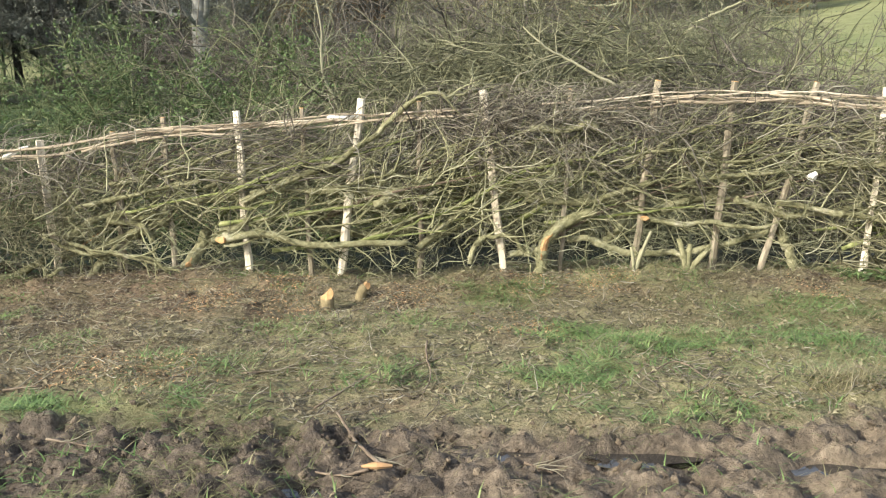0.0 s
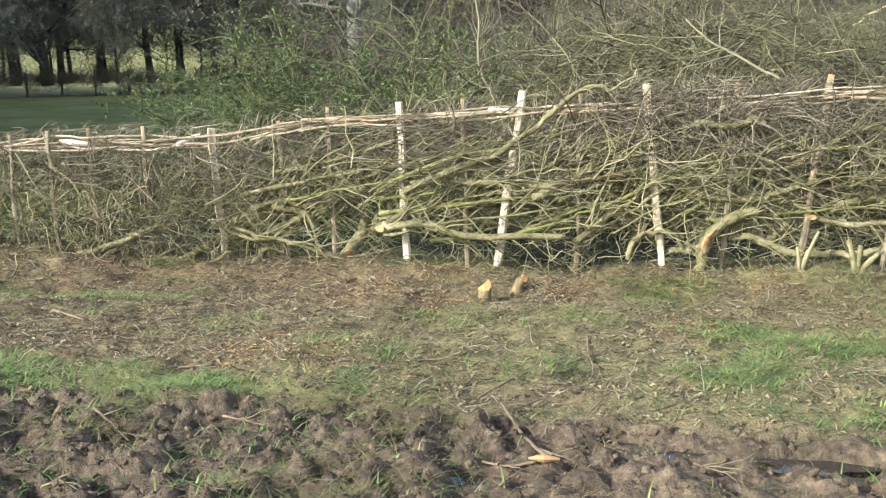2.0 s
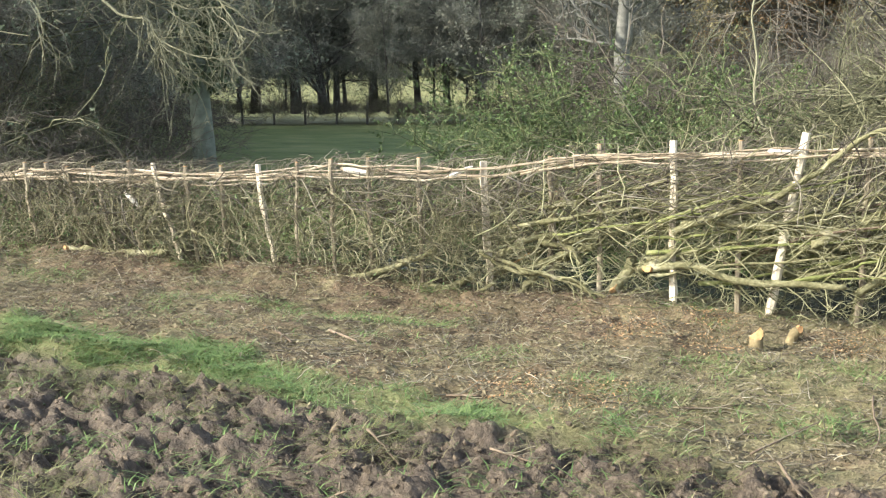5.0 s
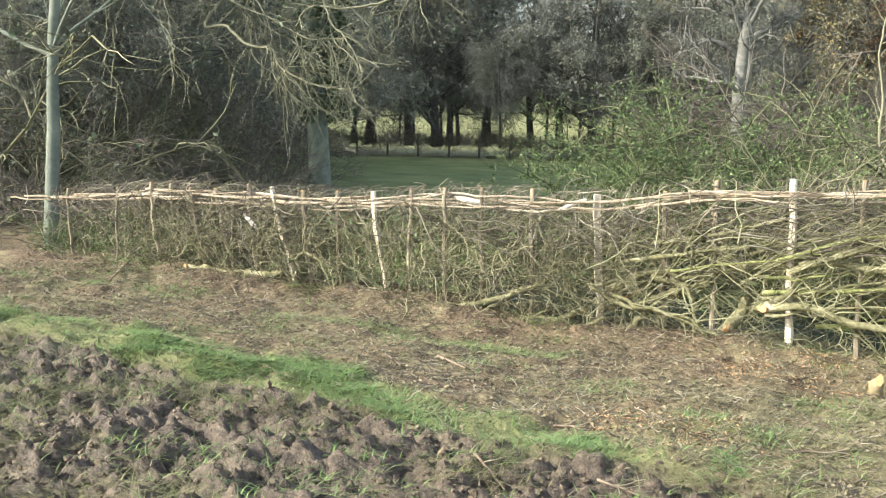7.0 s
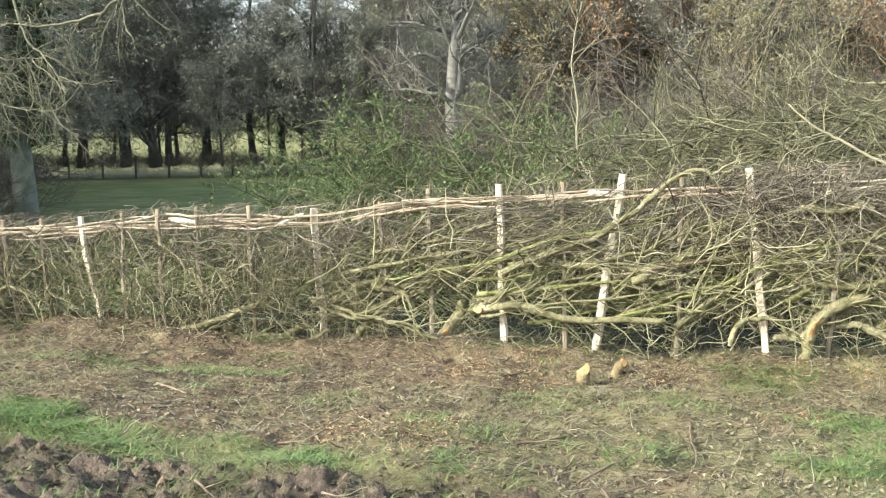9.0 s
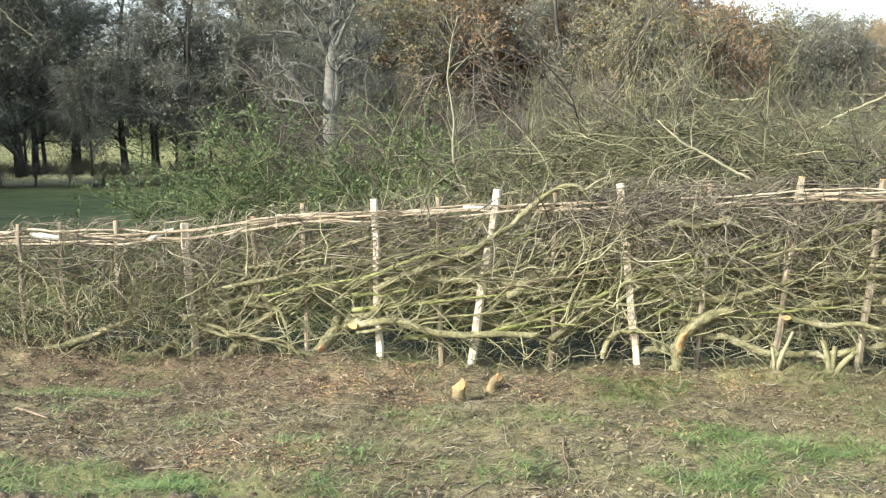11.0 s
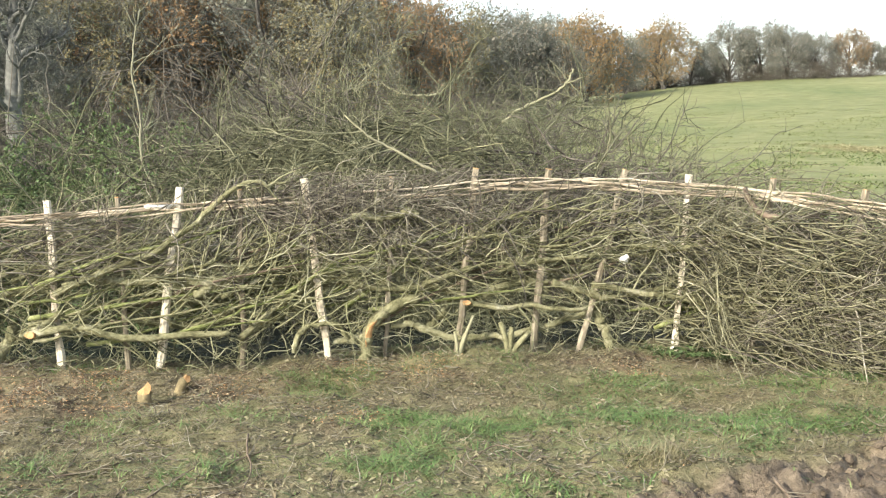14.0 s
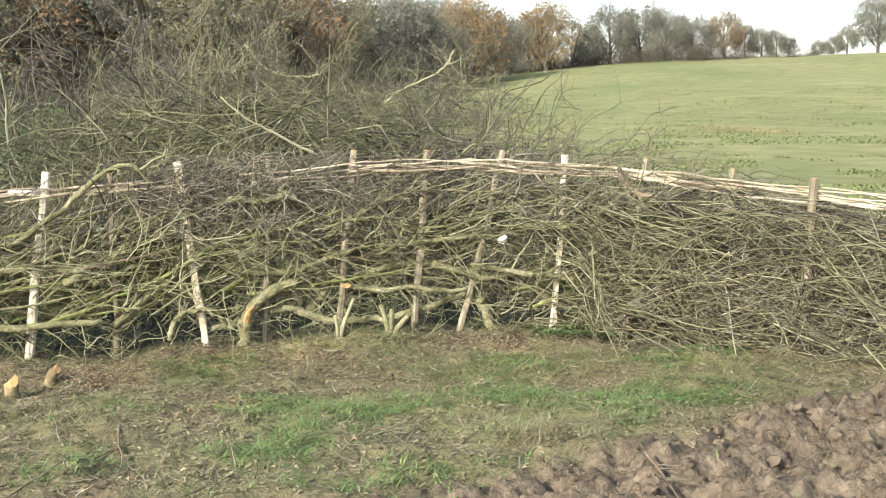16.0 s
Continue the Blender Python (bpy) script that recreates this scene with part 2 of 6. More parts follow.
def offshoots(P, count, spread, low=0.25, high=1.0, skew=1.0):
    """Places and ways of side shoots from lines P."""
    B, n, _ = P.shape
    i = rng.integers(0, B, count)
    s = (low + (high - low) * rng.random(count) ** skew) * (n - 1)
    j = np.minimum(s.astype(int), n - 2)
    f = (s - j)[:, None]
    start = P[i, j] * (1 - f) + P[i, j + 1] * f
    tang = unit(P[i, j + 1] - P[i, j])
    side = unit(np.cross(tang, rng.normal(0, 1, (count, 3))))
    return start, unit(tang + side * spread), i, s / (n - 1)


def leaf_mesh(P, count, lo, hi):
    s, w, _, _ = offshoots(P, count, 1.5, 0.2)
    size = rng.uniform(lo, hi, count)[:, None]
    side = unit(np.cross(w, rng.normal(0, 1, (count, 3)))) * size * 0.5
    fold = unit(np.cross(w, side)) * size * 0.2
    v = np.stack([s, s + w * size * 0.6 + side + fold, s + w * size * 1.3, s + w * size * 0.6 - side + fold], 1).reshape(-1, 3)
    k = np.arange(count) * 4
    return mesh("leaves", v, [np.stack([k, k + 1, k + 2], -1), np.stack([k, k + 2, k + 3], -1)], False)


def spline(points, n):
    """A smooth line of n points through a few."""
    p = np.array(points, float)
    if len(p) == 2:
        return p[0] + (p[1] - p[0]) * np.linspace(0, 1, n)[:, None]
    q = np.vstack([2 * p[0] - p[1], p, 2 * p[-1] - p[-2]])
    t = np.linspace(0, len(p) - 1 - 1e-6, n)
    k = t.astype(int)
    f = (t - k)[:, None]
    a, b_, c, d = q[k], q[k + 1], q[k + 2], q[k + 3]
    return 0.5 * (2 * b_ + (c - a) * f + (2 * a - 5 * b_ + 4 * c - d) * f ** 2 + (3 * b_ - a - 3 * c + d) * f ** 3)


def vnoise(x, y, size, seed=0):
    """Smooth value noise, -1 to 1."""
    x, y = np.asarray(x, float) / size + 137.3 * seed, np.asarray(y, float) / size + 71.7 * seed
    ix, iy = np.floor(x).astype(np.int64), np.floor(y).astype(np.int64)
    fx, fy = x - ix, y - iy
    fx, fy = fx * fx * (3 - 2 * fx), fy * fy * (3 - 2 * fy)

    def h(a, b2):
        v = (a * 374761393 + b2 * 668265263 + seed * 1274126177) & 0x7FFFFFFF
        v = ((v ^ (v >> 13)) * 1274126177) & 0x7FFFFFFF
        return ((v ^ (v >> 16)) & 0xFFFF) / 32767.5 - 1
    return (h(ix, iy) * (1 - fx) + h(ix + 1, iy) * fx) * (1 - fy) + (h(ix, iy + 1) * (1 - fx) + h(ix + 1, iy + 1) * fx) * fy


def fbm(x, y, size, octaves=4, seed=0):
    return sum(vnoise(x, y, size / 2 ** k, seed + k) / 2 ** k for k in range(octaves)) / 1.6


def cells(x, y, size, seed=0):
    """Distance to the nearest of jittered seeds, 0 at a seed to about 1 between them, and that seed's own number."""
    x, y = np.asarray(x, float) / size, np.asarray(y, float) / size
    ix, iy = np.floor(x).astype(np.int64), np.floor(y).astype(np.int64)
    best, who = np.full(x.shape, 9.0), np.zeros(x.shape)
    for dx in (-1, 0, 1):
        for dy in (-1, 0, 1):
            a, b2 = ix + dx, iy + dy
            h = (a * 73856093 ^ b2 * 19349663 ^ (seed * 83492791)) & 0x7FFFFFFF
            h = ((h ^ (h >> 13)) * 1274126177) & 0x7FFFFFFF
            d = np.hypot(a + (h & 1023) / 1023 - x, b2 + ((h >> 10) & 1023) / 1023 - y)
            who = np.where(d < best, ((h >> 5) & 255) / 255, who)
            best = np.minimum(best, d)
    return best, who


def step01(a, b2, v):
    s = np.clip((v - a) / (b2 - a), 0, 1)
    return s * s * (3 - 2 * s)


# ---- the lie of the land ----
def hedge_y(x):
    return 8.4 - 0.058 * x + 0.002 * x * x


def mud_edge(x):
    return np.interp(x, [-8, -6, -4, -3, -2, -1, 0, 0.6, 1.4, 2.0, 3.0, 4.0, 5.0, 6.5, 9], [5.9, 5.45, 5.15, 5.0, 4.75, 4.75, 4.65, 4.55, 4.6, 4.55, 4.95, 5.35, 5.75, 6.2, 7.0])


def mud_mask(x, y):
    e = mud_edge(x) + 0.16 * fbm(x, y, 0.7, 3, 5)
    return step01(0.10, -0.12, y - e)


def grass_mask(x, y):
    n = fbm(x, y, 0.5, 3, 11)
    top = np.interp(x, [-9, -6, -4, -3, -2.3, -1.7, -1.0], [6.4, 6.1, 5.8, 5.6, 5.4, 5.15, 4.8]) + 0.15 * n
    strip = step01(top + 0.06, top - 0.14, y) * step01(0.2, -0.9, x + 0.6 * n + 0.5)
    g = strip
    for cx, cy, rx, ry, amount in ((1.35, 5.9, 0.6, 0.8, 0.62), (2.4, 5.65, 1.2, 0.7, 0.5), (0.75, 5.3, 0.35, 0.3, 0.5), (-0.2, 5.4, 0.5, 0.3, 0.35),
                                   (3.2, 5.75, 0.7, 0.4, 0.55), (4.1, 6.9, 1.4, 0.45, 0.5), (5.8, 7.1, 1.2, 0.35, 0.45), (-0.5, 6.6, 0.8, 0.4, 0.28), (-3.6, 7.3, 1.1, 0.35, 0.3),
                                   (-2.5, 3.5, 0.9, 0.35, 0.16), (-1.6, 3.4, 0.6, 0.25, 0.08), (-3.6, 3.8, 0.8, 0.4, 0.12), (1.9, 3.9, 0.5, 0.2, 0.12)):
        d = ((x - cx) / rx) ** 2 + ((y - cy) / ry) ** 2
        g = np.maximum(g, amount * step01(1.3, 0.2, d + 0.9 * n))
    far = step01(11.0, 13.0, y)
    g = np.maximum(g, np.where(x > -1.5, 0.4, 0.2) * step01(-0.15, 0.5, fbm(x, y, 0.7, 3, 17)))
    return np.maximum(g * (1 - far), far)


def land(x, y):
    """Height of the ground."""
    x, y = np.asarray(x, float), np.asarray(y, float)
    r = np.hypot(x, y)
    bearing = np.degrees(np.arctan2(x, y))
    near = -0.17 * step01(4.5, 8.2, y)
    hill = np.interp(bearing, [-25, -8, 5, 18, 24, 29, 40, 100, 180], [0.0, 0.0, 1.7, 6.1, 8.0, 8.7, 9.2, 9.2, 0.0])
    s = np.clip((r - 28) / 140, 0, 1)
    fall = -1.4 * np.clip((r - 12) / 48, 0, 1) * np.interp(bearing, [-180, -60, -20, 5, 20, 180], [0.3, 1, 1, 0.5, 0.15, 0.0])
    z = near + np.where(y > 0, hill * s ** 1.25 + fall, 0)
    z = z + np.where(y > 0, 1.3 * step01(62, 112, r) * np.interp(bearing, [-60, -45, -6, 4], [0, 1, 1, 0]), 0)
    z = z + 0.35 * fbm(x, y, 30, 3, 3) * step01(25, 80, r)
    back = y - hedge_y(x)
    ditch = step01(0.35, 1.3, back) * step01(5.6, 4.2, back) * step01(7.5, 6.0, np.abs(x + 0.5) - 1.0)
    z = z - 0.55 * ditch
    bank = np.exp(-((back + 0.35) / 0.35) ** 2) * step01(4.3, 3.7, x)
    z = z + bank * (0.05 + 0.05 * fbm(x, y, 0.9, 3, 21) + 0.05 * fbm(x, y, 0.3, 3, 22))
    close = step01(13, 10, y)
    m = mud_mask(x, y) * close * step01(2.2, 3.1, y)
    rough = 0.05 * fbm(x, y, 0.35, 4, 31) + 0.03 * fbm(x, y, 0.13, 3, 35) + 0.06 * fbm(x, y, 1.3, 2, 33)
    wx, wy = x + 0.05 * fbm(x, y, 0.16, 2, 44), y + 0.05 * fbm(x, y, 0.16, 2, 45)
    d1, w1 = cells(wx, wy, 0.17, 1)
    d2, w2 = cells(wx, wy, 0.075, 2)
    chunk = w1 * np.clip(1.5 - 2.2 * d1, 0, 1) ** 0.6 * 0.6 + w2 * np.clip(1.5 - 2.0 * d2, 0, 1) ** 0.6 * 0.38
    d3, w3 = cells(wx, wy, 0.045, 3)
    chunk = chunk + w3 * np.clip(1.4 - 1.9 * d3, 0, 1) * 0.34
    crest = 1 - np.abs(fbm(x, y, 0.19, 4, 48)) * 1.6
    ridge = 1 - 2.0 * np.abs(fbm(wx, wy, 0.15, 3, 49))
    lump = 0.8 * chunk + 0.4 * crest + 0.65 * ridge - 0.55
    smear = 1 - 0.25 * np.exp(-((x - 1.5) / 1.3) ** 2 - ((y - 4.2) / 0.5) ** 2)
    for cx, cy, rx, ry in PUDDLES:
        smear = smear * (1 - 0.6 * step01(2.4, 0.9, ((x - cx) / rx) ** 2 + ((y - cy) / ry) ** 2))
    z = z + close * rough * (1 - m) + m * (-0.05 + smear * (0.085 * lump + 0.075 * fbm(x, y, 0.11, 3, 46)) + 0.05 * fbm(x, y, 0.9, 2, 43) + smear * 0.024 * fbm(x, y, 0.05, 2, 47))
    for cx, cy, rx, ry in PUDDLES:
        d = ((x - cx) / rx) ** 2 + ((y - cy) / ry) ** 2
        z = z - 0.05 * step01(1.7, 0.3, d + 0.3 * fbm(x, y, 0.2, 2, 51))
    return z


PUDDLES = [(0.43, 4.3, 0.21, 0.09), (0.98, 4.25, 0.25, 0.10), (0.18, 4.42, 0.14, 0.06), (1.75, 4.1, 0.3, 0.08), (-0.4, 4.0, 0.12, 0.07), (-1.45, 3.9, 0.12, 0.09), (2.3, 4.3, 0.2, 0.06)]


def axis(lo, hi, fine, reach, ratio=1.14):
    mid = np.arange(lo, hi, fine)
    out, s = [], fine
    v = 0.0
    while v < reach:
        s *= ratio
        v += s
        out.append(v)
    out = np.array(out)
    return np.concatenate([lo - out[::-1], mid, mid[-1] + out])


def ground_material():
    m = bpy.data.materials.new("trodden_ground")
    m.use_nodes = True
    N, L = m.node_tree.nodes, m.node_tree.links.new
    bs = N["Principled BSDF"]
    co = N.new("ShaderNodeTexCoord")

    def noise_tex(scale, detail=6):
        n = N.new("ShaderNodeTexNoise")
        n.inputs["Scale"].default_value, n.inputs["Detail"].default_value, n.inputs["Roughness"].default_value = scale, detail, 0.65
        L(co.outputs["Object"], n.inputs["Vector"])
        return n.outputs["Fac"]

    def ramp(fac, cols, lo=0.3, hi=0.7, gain=0.86):
        r = N.new("ShaderNodeValToRGB")
        while len(r.color_ramp.elements) < len(cols):
            r.color_ramp.elements.new(0.5)
        for i, c in enumerate(cols):
            r.color_ramp.elements[i].position = lo + (hi - lo) * i / (len(cols) - 1)
            r.color_ramp.elements[i].color = (*[k * gain for k in c], 1)
        L(fac, r.inputs["Fac"])
        return r.outputs["Color"]

    def mix(fac, a, b2):
        x = N.new("ShaderNodeMix")
        x.data_type = "RGBA"
        L(fac, x.inputs["Factor"])
        L(a, x.inputs["A"])
        L(b2, x.inputs["B"])
        return x.outputs["Result"]

    def attr(name):
        a = N.new("ShaderNodeAttribute")
        a.attribute_name = name
        return a.outputs["Fac"]

    fine, mid, big = noise_tex(38), noise_tex(7), noise_tex(1.1, 4)
    litter = mix(ramp(big, [(0, 0, 0), (1, 1, 1)], gain=1.0), ramp(fine, [(0.065, 0.057, 0.034), (0.165, 0.143, 0.084), (0.29, 0.255, 0.165)]),
                 ramp(mid, [(0.075, 0.08, 0.032), (0.16, 0.16, 0.07), (0.29, 0.235, 0.14)]))
    # left mud darker: soil tone plus deep shadow among lumps put into colour
    dark_mud = ramp(mid, [(0.016, 0.012, 0.01), (0.072, 0.055, 0.04), (0.185, 0.143, 0.102)], 0.34, 0.68)
    pale_mud = ramp(mid, [(0.05, 0.039, 0.027), (0.17, 0.132, 0.088), (0.32, 0.255, 0.178)], 0.32, 0.66)
    mud = mix(attr("pale_mud"), dark_mud, pale_mud)
    grit = ramp(noise_tex(26, 8), [(0.015, 0.012, 0.01), (0.10, 0.077, 0.055), (0.30, 0.236, 0.17)], 0.3, 0.7)
    half = N.new("ShaderNodeValue")
    half.outputs[0].default_value = 0.5
    mud = mix(half.outputs[0], mud, grit)
    turf = mix(ramp(noise_tex(0.07, 3), [(0, 0, 0), (1, 1, 1)], gain=1.0), ramp(noise_tex(0.9, 9), [(0.085, 0.102, 0.032), (0.148, 0.165, 0.06), (0.23, 0.228, 0.105)], 0.3, 0.7, 1.08),
               ramp(noise_tex(0.45, 10), [(0.12, 0.14, 0.045), (0.20, 0.208, 0.085), (0.285, 0.275, 0.13)], 0.28, 0.72, 1.08))
    rust = ramp(fine, [(0.038, 0.029, 0.02), (0.125, 0.09, 0.057), (0.25, 0.188, 0.124)])
    litter = mix(attr("brown"), litter, rust)
    earth = ramp(noise_tex(16), [(0.09, 0.06, 0.038), (0.205, 0.14, 0.09), (0.34, 0.25, 0.165)])
    litter = mix(ramp(noise_tex(1.9, 5), [(0, 0, 0), (0.5, 0.5, 0.5)], 0.5, 0.64, gain=1.0), litter, earth)
    thatch = ramp(noise_tex(24), [(0.10, 0.095, 0.045), (0.22, 0.2, 0.105), (0.40, 0.36, 0.22)])
    litter = mix(ramp(noise_tex(2.6, 5), [(0, 0, 0), (0.7, 0.7, 0.7)], 0.52, 0.64, gain=1.0), litter, thatch)
    # deep green for lush grass, and for the left field's shade put into colour
    lush_shaded = ramp(noise_tex(0.6, 10), [(0.035, 0.07, 0.016), (0.09, 0.135, 0.036), (0.17, 0.195, 0.075)], 0.3, 0.7, 1.0)
    turf = mix(attr("lush_shaded"), turf, lush_shaded)
    col = mix(attr("turf"), litter, turf)
    col = mix(attr("mud"), col, mud)
    L(col, bs.inputs["Base Color"])
    rr = N.new("ShaderNodeMapRange")
    rr.inputs["To Min"].default_value, rr.inputs["To Max"].default_value = 0.9, 0.55
    L(attr("mud"), rr.inputs["Value"])
    L(rr.outputs[0], bs.inputs["Roughness"])
    bs.inputs["Specular IOR Level"].default_value = 0.3
    bp = N.new("ShaderNodeBump")
    bp.inputs["Strength"].default_value, bp.inputs["Distance"].default_value = 1.0, 0.022
    L(fine, bp.inputs["Height"])
    L(bp.outputs["Normal"], bs.inputs["Normal"])
    return m


M["ground"] = ground_material()
gx = axis(-8.2, 7.2, 0.027, 900)
gy = axis(3.1, 9.6, 0.035, 900)
gy = np.unique(np.concatenate([gy[(gy < -3.0) | (gy > 3.09)], np.arange(-3.0, 3.1, 0.1), np.arange(3.12, 6.3, 0.019)]).round(4))
GX, GY = np.meshgrid(gx, gy)
GZ = land(GX, GY)
nx = len(gx)
ii, jj = np.meshgrid(np.arange(len(gy) - 1), np.arange(nx - 1), indexing="ij")
q = (ii * nx + jj).ravel()
gm = mesh("ground", np.stack([GX, GY, GZ], -1).reshape(-1, 3), [np.stack([q, q + 1, q + nx + 1, q + nx], -1)])
FAR = np.hypot(GX, GY)
# first attribute: lush grass; its last term paints shade over the left field
for label, values in (("lush_shaded", np.clip(step01(75, 18, FAR) * 0.45 + 0.8 * fbm(GX, GY * 0.6, 6, 4, 37), 0, 1) * step01(11, 14, GY) + 0.5 * grass_mask(GX, GY) * step01(11, 9, GY) + 0.6 * step01(0, -3, GX) * step01(58, 50, FAR) * step01(11, 13, GY)), ("pale_mud", step01(-0.8, 2.2, GX + 0.8 * fbm(GX, GY, 0.8, 3, 29))), ("mud", mud_mask(GX, GY) * step01(13, 10, GY)), ("turf", grass_mask(GX, GY) * np.where(GY > 12, 0.85, 0.62)), ("brown", step01(0.4, -2.6, GX + 1.5 * fbm(GX, GY, 1.3, 3, 19)) * 0.75 + 0.5 * step01(0.15, 0.5, fbm(GX, GY, 0.8, 3, 23)) + 0.8 * np.exp(-((GY - hedge_y(GX) + 0.65) / 0.55) ** 2) * step01(-0.35, 0.25, fbm(GX, GY, 0.6, 3, 27)))):
    gm.attributes.new(label, "FLOAT", "POINT").data.foreach_set("value", values.ravel().astype(np.float32))
ground = tagged(part("ground", gm, "ground"), "trodden ground of churned mud, leaf litter and grass running out to a green hill field", "ground", kind="structure")


def sheet(name, cx, cy, rx, ry, z, material, seed, n=40):
    a = np.linspace(0, 2 * np.pi, n, endpoint=False)
    k = 1 + 0.18 * np.sin(3 * a + seed) + 0.12 * np.sin(5 * a + 2 * seed)
    v = np.stack([cx + rx * k * np.cos(a), cy + ry * k * np.sin(a), np.full(n, z)], -1)
    v = np.vstack([[cx, cy, z], v])
    i = np.arange(n)
    return part(name, mesh(name, v, [np.stack([np.zeros(n, int), 1 + i, 1 + (i + 1) % n], -1)]), material)


for k, (cx, cy, rx, ry) in enumerate(PUDDLES):
    a = np.linspace(0, 6.28, 24)
    level = float(np.percentile(land(cx + rx * np.cos(a), cy + ry * np.sin(a)), 27))
    shared = level if k == 0 else shared
    level = shared - 0.001 * k if k < 3 else level
    tagged(sheet("puddle", cx, cy, rx * 0.85, ry * 0.85, level, "puddle", k), "shallow brown puddle lying in the churned mud", "puddle", "puddles in the mud")
tagged(sheet("water", -1.0, 10.9, 5.0, 1.9, -0.50, "ditch_water", 1.0, 90), "dark still water in the ditch behind the hedge", "water", kind="structure")


# ---- the laid hedge ----
def bend(v):
    """Carries what is built along the straight hedge round its turn at the finished end."""
    v = np.array(v, float)
    u, off = v[:, 0], v[:, 1] - hedge_y(v[:, 0])
    s = np.linspace(0, 8, 400)
    way = radians(-2.5) - radians(50) * step01(0.0, 0.9, s)
    cx = 3.5 + np.concatenate([[0], np.cumsum(np.cos(way[:-1]) * np.diff(s))])
    cy = float(hedge_y(3.5)) + np.concatenate([[0], np.cumsum(np.sin(way[:-1]) * np.diff(s))])
    on = u > 3.5
    d = np.clip(u - 3.5, 0, 8)
    a = np.interp(d, s, way) - radians(-2.5)
    v[:, 0] = np.where(on, np.interp(d, s, cx) - off * np.sin(a), v[:, 0])
    v[:, 1] = np.where(on, np.interp(d, s, cy) + off * np.cos(a), v[:, 1])
    return v


def hedge_top(x):
    return np.interp(x, [-9.5, -7.6, -5.3, -4.2, -2.8, -1.85, -1.2, -0.3, 0.6, 1.3, 2.2, 3.1, 3.7, 4.4, 5.1, 5.75, 6.5, 8.5],
                     [0.44, 0.64, 0.72, 0.83, 0.88, 1.04, 1.09, 1.15, 1.22, 1.25, 1.30, 1.29, 1.25, 1.22, 1.16, 1.12, 1.07, 1.0])


def stake(xt, zt, xb, zb, material, r=0.024, bow=0.0, dy=0.0):
    """A driven stake from its foot to its sawn top."""
    zt += 0.02
    zf = float(land(xb, hedge_y(xb))) - 0.08
    k = (zf - zt) / (zb - zt) if zb < zt - 0.2 else 1.0
    xf = xt + (xb - xt) * k
    p = spline([(xf, hedge_y(xf) + dy + 0.02, zf), ((xf + xt) / 2 + bow, hedge_y((xf + xt) / 2) - 0.02 + dy, (zf + zt) / 2), (xt, hedge_y(xt) + dy, zt)], 9)
    p[1:-1] += rng.normal(0, 0.006, (7, 3))
    rr = r * (1 + rng.normal(0, 0.09, 9))
    v, f = sweep(p[None], rr[None], 7, cap=True)
    split = 1 + rng.normal(0, 0.16 if material == "pale" else 0.05, 7)[None] + rng.normal(0, 0.06, (9, 7))
    v = (p[:, None] + (v.reshape(9, 7, 3) - p[:, None]) * split[:, :, None]).reshape(-1, 3)
    ob = part("hedge_stake", mesh("hedge_stake", bend(v), f, False), material)
    d = unit(p[-1] - p[-2])
    v, f = sweep(np.stack([p[-1] - d * 0.002, p[-1] + d * 0.004])[None], np.array([[r * 1.0, r * 0.9]]), 7, cap=True)
    part("cut_top", mesh("cut_top", bend(v), f, False), "pale" if material == "pale" else "cut", ob, "pale freshly sawn top")
    text = "pale split wooden stake driven upright through the laid hedge" if material == "pale" else "brown bark-covered hazel stake driven through the laid hedge"
    return tagged(ob, text, "stake", "stakes along the hedge")


for xt, zt, xb, zb, material, r in (
        (-8.85, 0.52, -8.8, -0.1, "stake_bark", 0.018), (-8.10, 0.60, -8.12, -0.03, "stake_bark", 0.016), (-7.63, 0.67, -7.54, 0.03, "stake_bark", 0.022), (-7.36, 0.68, -7.24, -0.11, "stake_bark", 0.02),
        (-7.10, 0.65, -6.88, -0.17, "stake_bark", 0.026), (-6.77, 0.67, -6.51, -0.16, "stake_bark", 0.02), (-6.35, 0.74, -6.23, -0.13, "stake_bark", 0.02), (-6.07, 0.73, -5.80, -0.1, "pale", 0.026),
        (-5.70, 0.72, -5.60, -0.1, "stake_bark", 0.02), (-5.31, 0.74, -5.27, -0.1, "stake_bark", 0.022), (-4.92, 0.77, -4.75, -0.22, "pale", 0.027), (-4.52, 0.81, -4.52, -0.17, "stake_bark", 0.018),
        (-4.18, 0.85, -4.14, -0.23, "stake_bark", 0.02), (-3.82, 0.88, -3.78, -0.2, "stake_bark", 0.02), (-3.35, 0.90, -3.30, -0.2, "stake_bark", 0.02)):
    stake(xt, zt, xb, zb, material, r, dy=-0.10)
